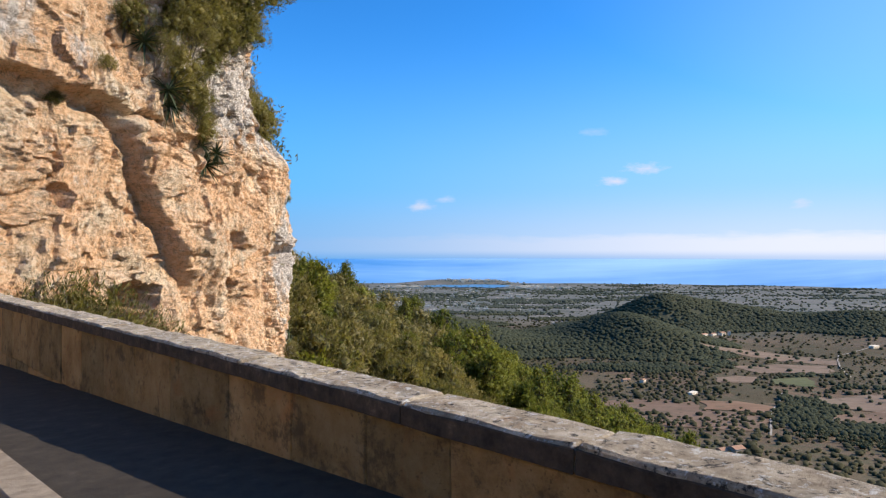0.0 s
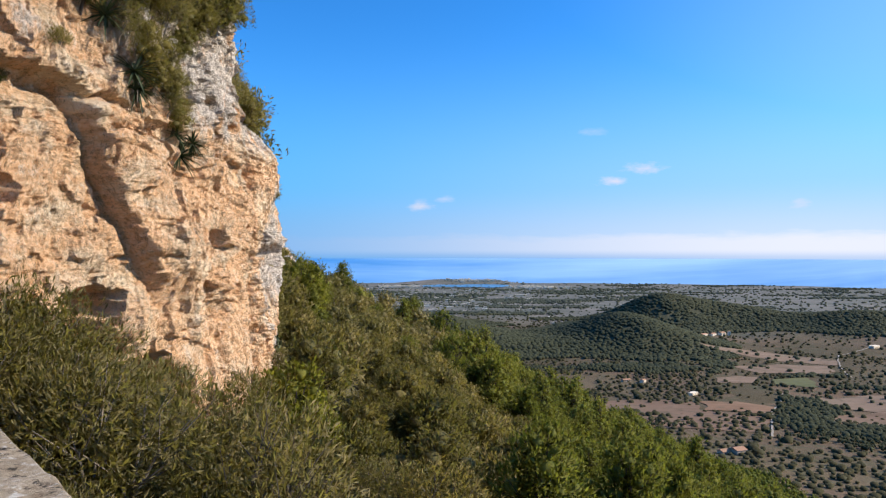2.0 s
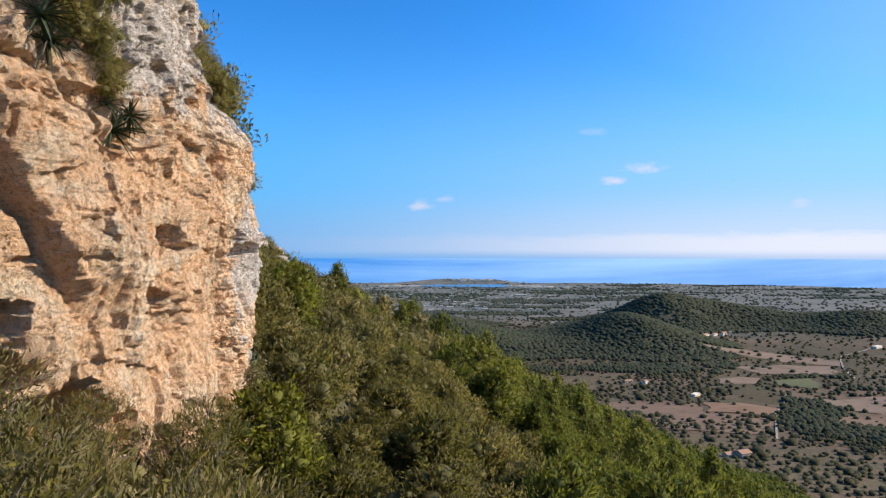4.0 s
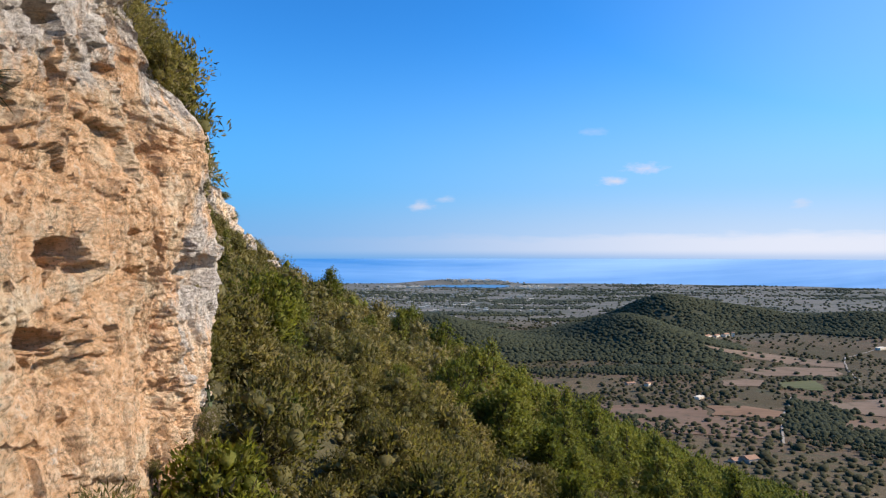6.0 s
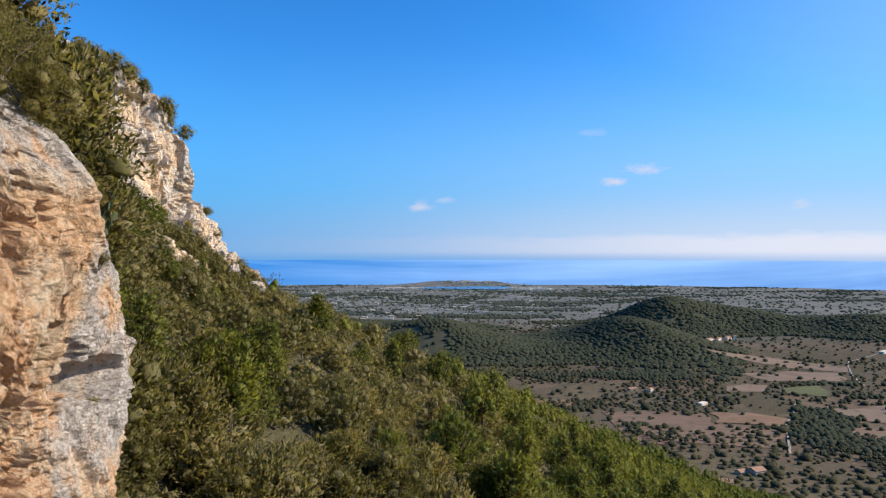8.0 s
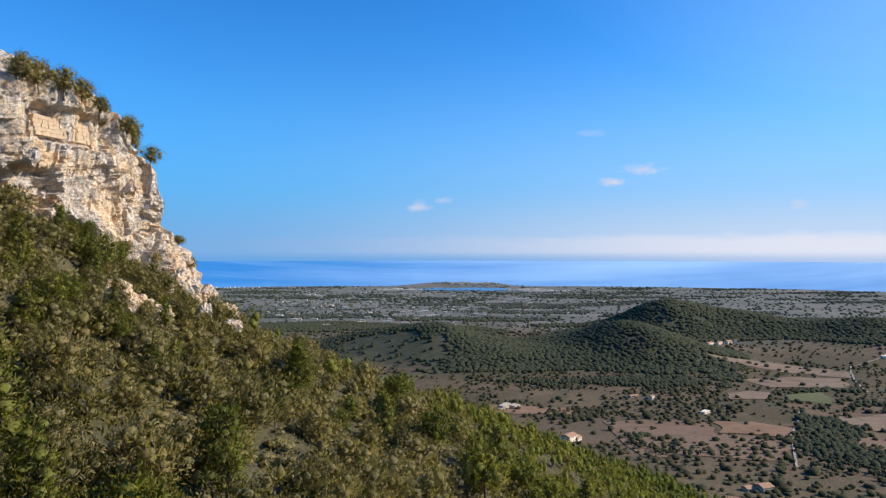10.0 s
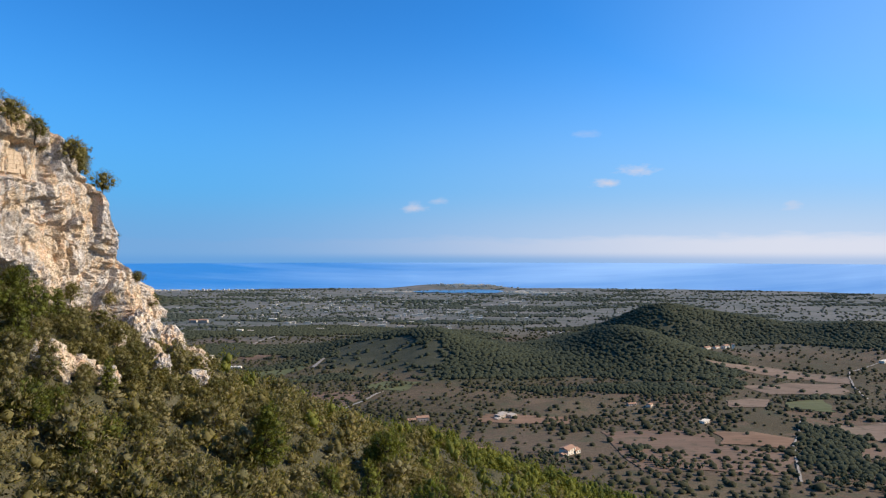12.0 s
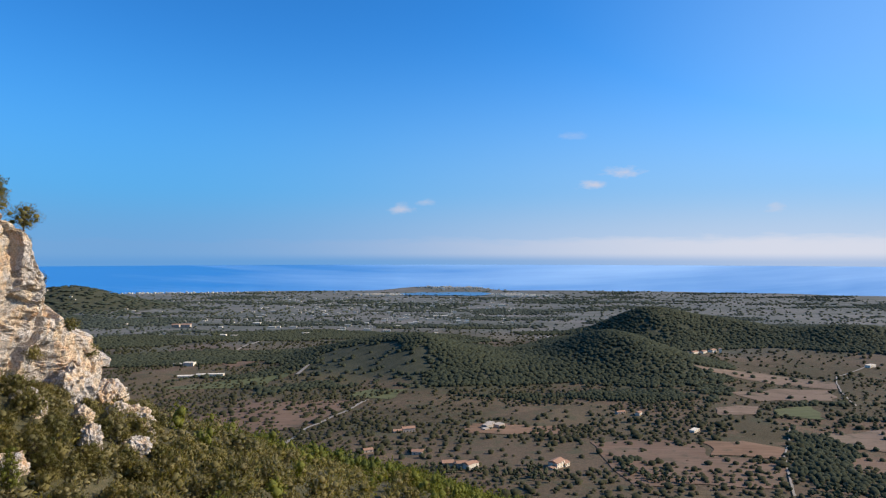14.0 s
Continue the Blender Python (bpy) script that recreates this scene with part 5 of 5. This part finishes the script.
root, turn = on_rock(NEAR_ROCK, NEAR_OUT, 34.3, 8.0)
root = Vector([float(v) for v in root])
stalk("agave_stalk", root, root + Vector((1.0, 0.5, 5.2)), "tall dry agave flower stalk leaning from the cliff")
stalk("agave_stalk", root + Vector((0.1, 0, -0.2)), root + Vector((0.9, -1.6, -1.2)), "dry fallen agave stalk across the cliff")


def prickly_pear(x, y, z, size, pads, seed):
    r = random.Random(seed)
    base = new("prickly_pear")
    tagged(base, "prickly pear cactus with flat grey-green pads", "plant", "prickly pears on the cliff")
    base.matrix_basis = pose(x, y, z)
    spots_ = [(Vector((0, 0, 0)), Vector((0, 0, 1)))]
    for i in range(pads):
        o, d = spots_[r.randrange(max(1, len(spots_) - 5), len(spots_))] if len(spots_) > 3 else spots_[0]
        d2 = (d + Vector((r.uniform(-0.9, 0.9), r.uniform(-0.9, 0.9), r.uniform(-0.1, 0.7)))).normalized()
        h = size * r.uniform(0.7, 1.1)
        q = d2.to_track_quat("Z", "Y").to_matrix().to_4x4()
        bm = bmesh.new()
        bmesh.ops.create_icosphere(bm, subdivisions=1, radius=1, matrix=Matrix.Translation(o + d2 * h * 0.5) @ q @ pose(0, 0, 0, 0, 0, r.uniform(0, 180)) @ Matrix.Diagonal((h * 0.36, h * 0.09, h * 0.55, 1)))
        part("pad", bm, CACTUS, base)
        spots_.append((o + d2 * h * 0.95, d2))


for i, (y, z) in enumerate(((57.9, 5.9), (57.6, 5.2), (56.2, -9.6), (55.6, -8.6), (56.9, -10.6), (57.5, -9.2))):
    p, turn = on_rock(NEAR_ROCK, NEAR_OUT, y, z)
    prickly_pear(float(p[0]), float(p[1]), float(p[2]) - 0.1, 0.42, 16, 80 + i)


# ---- boulders and outcrops on the slope ----
def outcrop(x, y, z, sx, sy, sz, turn, seed, label="pale grey limestone outcrop among the bushes"):
    bm = bmesh.new()
    bmesh.ops.create_icosphere(bm, subdivisions=4, radius=1)
    co = np.array([v.co for v in bm.verts])
    u, w = np.degrees(np.arctan2(co[:, 1], co[:, 0])) / 30, co[:, 2] * 2
    d = 1 + facets(u + seed * 3, w, 0.9, 0.16, 0.22, seed) + facets(u + seed * 3, w, 0.32, 0.07, 0.3, seed + 1) + 0.05 * vnoise(co[:, 0] * 8, co[:, 1] * 8, co[:, 2] * 8, seed)
    for v, k in zip(bm.verts, d):
        v.co *= float(k)
    ob = part("rock", bm, ROCK_GREY, None)
    ob.matrix_basis = pose(x, y, z, 0, 0, turn) @ Matrix.Diagonal((sx, sy, sz, 1))
    tagged(ob, label, "rock", "outcrops of the slope")


for i, (x, y, z, sx, sy, sz) in enumerate(((-46, 133, 3.6, 3.6, 3.0, 3.6), (-44.5, 136, 2.4, 2.2, 2.6, 2.2), (-31.7, 127, -5.6, 1.4, 1.2, 2.0), (-32.6, 128, -5.2, 0.9, 0.9, 1.3),
                                           (-42, 168, 0.2, 2.0, 2.6, 2.2), (-43.5, 166, 1.2, 1.6, 2.0, 2.0), (-39.5, 165, -1.6, 1.2, 1.6, 1.8), (-46.7, 170, 4.2, 2.0, 2.4, 3.0),
                                           (-40.5, 152, 0.4, 1.3, 1.7, 2.0), (-41.5, 138, 1.4, 1.8, 1.5, 1.6), (-38.3, 160, -3.0, 1.4, 2.0, 1.5), (-49, 164, 5.5, 2.4, 3.0, 3.0),
                                           (-34, 120, -1.2, 1.0, 1.0, 1.1), (-33, 110, 0.8, 0.8, 0.8, 0.8), (-47.5, 150, 4.6, 2.0, 2.4, 2.4), (-44, 157, 2.4, 1.2, 1.2, 1.5),
                                           (-8, 64, -14.5, 0.9, 0.7, 0.7), (4, 92, -22, 0.9, 0.8, 0.7), (-15, 110, -12.5, 1.0, 0.8, 0.9), (-6, 128, -20, 0.8, 0.8, 0.8))):
    z = min(z + 0.5, float(ground_z(x, y)) + 0.8 * sz)
    outcrop(x, y, z, sx, sy, sz, R_.uniform(0, 360), 200 + i)


# ---- castle wall on the far crag ----
castle = new("castle_wall")
tagged(castle, "tan rubble masonry castle wall on the crag's edge", "wall")
for row in range(5):
    y0 = 134.4 + R_.uniform(-0.3, 0.3)
    while y0 < 144.2:
        ln = R_.uniform(0.7, 1.5)
        x0, x1 = (float(np.interp(v, (131, 140, 148), (-58.5, -55.5, -54.0))) - 0.75 + R_.uniform(-0.05, 0.05) for v in (y0, y0 + ln))
        bm = box_bm((x0 + x1) / 2 - 0.9, y0 + ln / 2, 28.7 + 0.58 * row, 2.0, math.hypot(x1 - x0, ln) - 0.012, 0.57, 0.03, -math.degrees(math.atan2(x1 - x0, ln)))
        part("stone", bm, RUBBLE, castle)
        y0 += ln


# ---- houses ----
def house(x, y, w, d, h, turn, wall, roof="gable", extra=(), label="", name="house"):
    """Walls, roof, windows and doors in a row; extra: lower wings (dx, dy, w, d, h)."""
    base = new(name)
    tagged(base, label, "house", "houses of the valley")
    base.matrix_basis = pose(x, y, float(ground_z(x, y)) - 0.4, 0, 0, turn)
    r = random.Random(int(x * 3 + y))
    for k, (dx, dy, ww, dd, hh) in enumerate(((0, 0, w, d, h), *extra)):
        body = part("wall", box_bm(dx, dy, hh / 2 - 1, ww, dd, hh + 2), wall, base)
        bm = bmesh.new()
        if roof == "flat":
            bmesh.ops.create_cube(bm, size=1, matrix=pose(dx, dy, hh + 0.15) @ Matrix.Diagonal((ww + 0.5, dd + 0.5, 0.3, 1)))
        else:
            e, rise = 0.45, dd * 0.2
            pts = [(-1, -1, 0), (1, -1, 0), (1, 1, 0), (-1, 1, 0), (-1, 0, 1), (1, 0, 1)]
            vs = [bm.verts.new((dx + px * (ww / 2 + e), dy + py * (dd / 2 + e), hh + 0.02 + pz * rise)) for px, py, pz in pts]
            for f in ((0, 1, 5, 4), (2, 3, 4, 5), (0, 4, 3), (1, 2, 5), (3, 2, 1, 0)):
                bm.faces.new([vs[i] for i in f])
        part("roof", bm, TILE if roof != "flat" else wall, base)
        n = max(1, int(ww / 3.4))
        for s_ in range(max(1, int(hh / 2.8))):
            for i in range(n):
                wx = dx - ww / 2 + (i + 0.5) * ww / n
                win = part("window", box_bm(wx, dy - dd / 2, 1.6 + 2.8 * s_, 1.1, 0.12, 1.3), DARKGLASS, base)
    return base


house(115, 610, 13, 9, 5.6, 48, WHITE, extra=((8.5, -2.5, 7, 7, 3.0), (-9.5, -1, 6, 6, 2.8)), label="white farmhouse with a tan tiled roof and terrace")
house(74, 785, 10, 8, 4.6, 40, PLASTER, "flat", ((10, 6, 9, 7, 4.0), (-9, -5, 7, 6, 3.0)), "unfinished pale block farmhouse on bare earth")
house(87, 790, 10, 9, 4.6, 44, PLASTER, "flat", (), "sand-coloured outbuilding beside a farmhouse")
house(22, 610, 10, 8, 5.0, 8, PLASTER, extra=((11, -4, 9, 7, 5.2),), label="terracotta village house among trees")
house(40, 603, 9, 7, 5.4, 40, WHITE, extra=((8, 3, 6, 6, 3.2),), label="white village house with a tiled roof")
house(301, 764, 13, 6, 3.0, 42, WHITE, "flat", (), "long low white farm shed")
house(269, 852, 7, 6, 4.0, 45, WHITE, "gable", (), "small white hut among olive trees")
house(250, 865, 12, 6, 3.0, 20, PLASTER, "gable", (), "sand-coloured field hut by an orchard")
house(-15, 763, 14, 8, 4.6, 15, PLASTER, "gable", ((-13, -3, 9, 7, 3.4),), "stone farmhouse half hidden by trees")
house(-4, 658, 10, 7, 3.4, -10, WHITE, "gable", (), "small white house at the wood's edge")
house(-34, 598, 7, 6, 3.0, 25, WHITE, "flat", (), "small pale hut below the pines")
house(-51, 670, 9, 6, 3.0, 25, PLASTER, "gable", (), "small stone hut by a field")
house(851, 1250, 24, 9, 4.5, 32, WHITE, "flat", (), "white farm shed beside a country lane")
house(625, 1419, 18, 10, 6, 38, WHITE, "gable", ((-28, 6, 16, 9, 5), (-52, 14, 20, 10, 5)), "white farm buildings at the foot of the hill")
house(640, 1416, 5, 5, 10, 0, WHITE, "gable", (), "white tower of a former windmill", "windmill_tower")
house(-437, 1276, 20, 11, 7, -8, WHITE, "flat", ((-22, 2, 18, 9, 4),), "white two-storey farmhouse by a dark wood")
house(-364, 1170, 46, 10, 4, 6, WHITE, "flat", ((-38, -8, 30, 12, 3.6),), "long pale farm shed beside a wood")
house(-699, 1968, 26, 14, 9, 0, PLASTER, "gable", ((-34, 10, 22, 12, 8),), "sand-coloured country house in the woods")
house(-505, 2020, 24, 14, 8, 0, WHITE, "flat", (), "white country house in the plain")
house(-517, 1732, 16, 12, 7, 0, WHITE, "flat", ((30, 0, 18, 10, 5),), "white country house in the plain")
house(62, 2251, 50, 16, 4, 6, WHITE, "flat", (), "long white greenhouse shed in the plain")
house(410, 2136, 42, 14, 4, -3, WHITE, "flat", (), "long white shed in the plain")
house(346, 2786, 50, 14, 5, 0, WHITE, "flat", (), "long pale warehouse in the plain")
house(214, 462, 9, 8, 4.4, 20, PLASTER, "gable", ((-9, 4, 7, 6, 3),), "tan tiled house among pines")
house(177, 426, 8, 7, 3.6, -25, PLASTER, "gable", (), "tan tiled garden house among pines")

pool = new("swimming_pool")
tagged(pool, "small turquoise swimming pool with a pale stone rim", "pool")
px_, py_ = 150.0, 343.0
pz_ = float(ground_z(px_, py_))
pool.matrix_basis = pose(px_, py_, pz_, 0, 0, 20)
part("rim", box_bm(0, 0, 0.2, 10, 6, 1.6), KERB, pool)
part("water", box_bm(0, 0, 0.62, 8.4, 4.4, 0.8), POOL, pool)

# pale far villages along the coast and in the plain
rs = np.random.RandomState(7)
V, F = [], []


def far_box(x, y, w, d, h):
    z = float(ground_z(x, y)) - 1
    n = len(V) * 8
    V.append([(x + a * w, y + b * d, z + c * h) for a in (-0.5, 0.5) for b in (-0.5, 0.5) for c in (0, 1)])
    F.extend([[n + i for i in f] for f in ((0, 1, 3, 2), (4, 6, 7, 5), (0, 4, 5, 1), (2, 3, 7, 6), (1, 5, 7, 3))])


for cx, cy, sx, sy, n in ((-240, 3560, 60, 30, 90), (-150, 3500, 30, 20, 30), (200, 3920, 120, 12, 70), (470, 3480, 60, 60, 120), (600, 3420, 70, 40, 60), (-1500, 3700, 160, 12, 50), (-1100, 3780, 200, 10, 30), (-2000, 3250, 90, 12, 30)):
    for _ in range(n):
        far_box(cx + rs.normal(0, sx), cy + rs.normal(0, sy), rs.uniform(7, 16), 9, rs.uniform(5, 10))
for _ in range(170):
    r_, a_ = rs.uniform(1700, 3500), math.radians(rs.uniform(-34, 22))
    far_box(r_ * math.sin(a_), r_ * math.cos(a_), rs.uniform(6, 14), 7, rs.uniform(3, 5))
for _ in range(150):
    r_, a_ = rs.uniform(1750, 3400), math.radians(rs.uniform(-14, 8))
    far_box(r_ * math.sin(a_), r_ * math.cos(a_), rs.uniform(9, 24), 8, rs.uniform(4, 6.5))
tagged(new("far_houses", mesh_of("far_houses", np.array(V).reshape(-1, 3), np.array(F), WHITE)), "scattered small white houses in the plain and by the harbour", "houses", kind="stuff")


# ---- trees of the valley ----
def blob_proto(sub, seed):
    bm = bmesh.new()
    bmesh.ops.create_icosphere(bm, subdivisions=sub, radius=1)
    v = np.array([q.co for q in bm.verts])
    f = np.array([[q.index for q in t.verts] for t in bm.faces])
    bm.free()
    return v * (1 + 0.32 * vnoise(v[:, 0] * 2.3 + seed, v[:, 1] * 2.3, v[:, 2] * 2.3, seed))[:, None], f


def crowns(name, x, y, rx, h, material, label, sub, seed):
    """Joined tree crowns: uneven lumps standing on the ground."""
    r = np.random.RandomState(seed)
    protos = [blob_proto(sub, s) for s in range(6)]
    z = ground_z(x, y)
    lean = np.stack([ground_z(x - 20, y) - ground_z(x + 20, y), ground_z(x, y - 20) - ground_z(x, y + 20), 40.0 + 0 * x], -1)
    lean *= 1.1 / np.linalg.norm(lean, axis=1)[:, None]
    Vs, Fs, Ns, n = [], [], [], 0
    kind = r.randint(0, 6, len(x))
    for k, (pv, pf) in enumerate(protos):
        i = np.where(kind == k)[0]
        if not len(i):
            continue
        a = r.uniform(0, math.tau, len(i))
        c, s = np.cos(a)[:, None], np.sin(a)[:, None]
        vx = (pv[None, :, 0] * c - pv[None, :, 1] * s) * rx[i, None] + x[i, None]
        vy = (pv[None, :, 0] * s + pv[None, :, 1] * c) * rx[i, None] + y[i, None]
        vz = (pv[None, :, 2] * 0.5 + 0.42) * h[i, None] + z[i, None]
        Vs.append(np.stack([vx, vy, vz], -1).reshape(-1, 3))
        Fs.append((pf[None] + (np.arange(len(i)) * len(pv))[:, None, None]).reshape(-1, 3) + n)
        nr = np.stack([pv[None, :, 0] * c - pv[None, :, 1] * s, pv[None, :, 0] * s + pv[None, :, 1] * c, pv[None, :, 2] + 0 * c], -1)
        nr = (nr + lean[i][:, None, :]).reshape(-1, 3)
        Ns.append(nr / np.linalg.norm(nr, axis=1)[:, None])
        n += len(Vs[-1])
    ob = new(name, mesh_of(name, np.concatenate(Vs), np.concatenate(Fs), material, True, np.concatenate(Ns)))
    return tagged(ob, label, "trees", kind="stuff")


def inside(x, y, poly):
    p = np.array(poly, float)
    c = np.zeros(x.shape, bool)
    for i in range(len(p)):
        (ax, ay), (bx, by) = p[i], p[i - 1]
        c ^= ((ay > y) != (by > y)) & (x < (bx - ax) * (y - ay) / (by - ay + 1e-9) + ax)
    return c


def hill_height(x, y):
    v = 0
    for hx, hy, h, sx, sy in HILLS:
        v = v + h * np.exp(-((x - hx) / sx) ** 2 / 2 - ((y - hy) / sy) ** 2 / 2)
    return v


BARE = (((452, 1151), (584, 1190), (696, 1109), (656, 1034), (555, 1072)), ((448, 992), (570, 1055), (648, 1046), (586, 938), (473, 932)), ((377, 898), (453, 914), (429, 854), (368, 848)),
        ((459, 898), (532, 910), (498, 832), (442, 850)), ((442, 763), (534, 785), (598, 777), (503, 674), (445, 721)), ((286, 713), (340, 732), (366, 693), (335, 651), (268, 661)),
        ((101, 630), (140, 622), (138, 591), (103, 587)), ((53, 815), (118, 794), (119, 756), (53, 750)))
WOODS = (((280, 530), (310, 587), (346, 656), (394, 729), (420, 779), (460, 744), (422, 678), (383, 610), (438, 586), (528, 616), (480, 485), (363, 456)),
         ((473, 900), (533, 943), (586, 938), (602, 924), (536, 914)), ((527, 828), (601, 827), (605, 854), (506, 838)), ((440, 937), (409, 930), (377, 898), (439, 916)),
         ((-414, 1119), (-309, 1204), (-216, 1243), (-263, 1153)), ((-262, 1056), (-118, 1076), (-108, 1014), (-262, 1023)), ((29, 968), (206, 987), (386, 996), (379, 932), (199, 942)),
         ((403, 1058), (463, 1097), (478, 1005), (416, 984)), ((64, 611), (116, 609), (109, 575), (56, 587)), ((158, 630), (190, 616), (215, 573), (171, 573)), ((-100, 640), (-24, 637), (56, 593), (-50, 560)))


SCRUBBY = ((-215, 1160), (-190, 1300), (-70, 1280), (10, 1160), (12, 1030), (-100, 1035))


def band(r0, r1, gap, seed, woods):
    """Tree places between two radii: the closed woods, or the orchards, hedges and single trees."""
    r = np.random.RandomState(seed)
    gx_, gy_ = np.meshgrid(np.arange(-r1 * 0.76, r1 * 0.76, gap), np.arange(r0 * 0.7, r1, gap))
    x, y = gx_.ravel(), gy_.ravel()
    x, y = x + 30 * fbm(x / 260, y / 260, octaves=2, seed=71), y + 45 * vnoise(x / 200, y / 200, seed=72)
    # plots with their own planting grid
    ou, ov, (ka, kb, kc), edge = cells2(x / 105 + 0.2 * vnoise(x / 80, y / 80, seed=1), y / 90, 50)
    hill, rr = hill_height(x, y), np.hypot(x, y)
    j = np.where((kb > 0.55) | (hill > 8), 0.9, 0.38) * gap
    x, y = x + r.uniform(-1, 1, len(x)) * j, y + r.uniform(-1, 1, len(x)) * j
    dense, bare = np.zeros(len(x), bool), np.zeros(len(x), bool)
    for p in WOODS:
        dense |= inside(x + 26 * vnoise(x / 38, y / 38, seed=73) + 9 * vnoise(x / 12, y / 12, seed=74), y + 26 * vnoise(x / 38, y / 38, seed=75), p)
    for p in BARE:
        bare |= inside(x, y, p)
    n = fbm(x / 140, y / 140, octaves=3, seed=61)
    long_ = fbm(x / 330, y / 120, octaves=4, seed=63)
    copse = (rr > 1150) & (long_ + 0.10 * step(-200, -900, x) - 0.22 * step(500, 1500, x) > 0.12) & ~bare & ~((x > 420) & (x < 1000) & (y < 1520))
    lush = dense | (hill > 5) | copse
    if woods:
        prob = np.where(lush, 0.95, 0.0)
        prob = np.where((hill > 5) & ~dense, 0.82 + 0.45 * fbm(x / 45, y / 45, octaves=3, seed=64), prob)
        prob = np.where(inside(x + 18 * vnoise(x / 30, y / 30, seed=76), y + 18 * vnoise(x / 30, y / 30, seed=77), SCRUBBY), 0.07, prob)
    else:
        prob = np.where(ka < 0.65, 0.92, np.where(ka < 0.82, 0.45, 0.16)) * (0.55 + 0.75 * step(-0.4, 0.5, fbm(x / 45, y / 45, octaves=2, seed=66)))
        prob = np.where(rr > 1400, 0.30 + 0.4 * n, prob)
        prob = np.where(edge < 0.06, np.maximum(prob, 0.7), prob)
        prob = np.where(lush, 0.0, prob)
    prob = np.where(bare, 0.02, prob)
    prob = np.where((np.abs(x - 180) < 750) & (y > 3330), 0.12 * prob, prob)      # open ground round the harbour town
    plane = soft_min(-13.8 - 0.53 * x - 0.069 * y, -18 - 0.25 * (x + 20) - 0.39 * (y - 200), 8)
    slope = plane > np.interp(rr, VALLEY_R, VALLEY_Z) - 6
    ok = (r.uniform(0, 1, len(x)) < prob) & (rr > r0) & (rr < r1) & (np.abs(x) < 0.76 * y + 10) & ~slope
    return x[ok], y[ok], r


for r0, r1, gap, ra, rb, sub, seed in ((330, 640, 8.2, 1.3, 2.5, 2, 1), (640, 1000, 8.2, 1.5, 2.8, 2, 2), (1000, 1380, 9.0, 1.8, 3.0, 1, 3), (1380, 1800, 12.0, 2.2, 3.6, 1, 6),
                                       (1800, 2400, 16.0, 2.4, 4.2, 1, 4), (2400, 3950, 27.0, 3.5, 6.5, 1, 5)):
    x, y, r = band(r0, r1, gap, seed, False)
    rx = r.uniform(ra, rb, len(x)) * np.exp(0.25 * r.normal(0, 1, len(x)))
    crowns("orchard_trees", x, y, rx, np.minimum(rx * r.uniform(1.0, 1.6, len(x)), 6.0), GROVE if r1 < 1801 else HAZEWOOD, "rows of small olive and almond trees in the fields", sub, seed + 20)
for r0, r1, gap, ra, rb, seed in ((330, 640, 6.4, 2.2, 3.4, 11), (640, 1000, 5.4, 1.9, 3.2, 12), (1000, 1420, 6.0, 3.0, 5.2, 13), (1420, 1900, 7.0, 3.6, 6.2, 14), (1900, 2600, 13.0, 5.0, 9.0, 15), (2600, 3900, 22.0, 6.0, 14.0, 16)):
    x, y, r = band(r0, r1, gap, seed, True)
    rx = r.uniform(ra, rb, len(x))
    if r1 < 641:
        stuff_of("valley_wood", list(zip(x, y, ground_z(x, y), rx, rx * 1.7)), "dark green woods between the fields", "trees", FARWOOD, 0.22, 26, 3, seed + 40, 0.72)
    else:
        crowns("valley_wood", x, y, rx, np.minimum(rx * r.uniform(0.9, 1.5, len(x)) * (1.4 if r1 < 1001 else 1.0), 6.0), FARWOOD if r1 < 1901 else HAZEWOOD, "dark green woods on the hills and in the valley", 2 if r1 < 1001 else 1, seed)

# pine wood of the far, lower slope
rs = np.random.RandomState(9)
gx_, gy_ = np.meshgrid(np.arange(-60, 420, 5.0), np.arange(230, 640, 5.0))
x, y = (g.ravel() + rs.uniform(-2, 2, g.size) for g in (gx_, gy_))
plane = soft_min(-13.8 - 0.53 * x - 0.069 * y, -18 - 0.25 * (x + 20) - 0.39 * (y - 200), 8)
ok = (plane > np.interp(np.hypot(x, y), VALLEY_R, VALLEY_Z) - 8) & (x < 0.78 * y) & ((y > 243) | (x > 128)) & (np.hypot(x - 150, y - 340) > 11) & (rs.uniform(0, 1, len(x)) < 0.85)
pts = [(a, b, float(c) - 0.3, rs.uniform(2.2, 3.6), rs.uniform(4.5, 8.0)) for a, b, c in zip(x[ok], y[ok], ground_z(x[ok], y[ok]))]
stuff_of("pine_wood", pts, "green pine wood on the lower slope", "trees", PINE, 0.36, 12, 3, 900)

for o in [k for v in KIT.values() for k in v]:
    for c in list(o.children_recursive) + [o]:
        bpy.data.objects.remove(c)
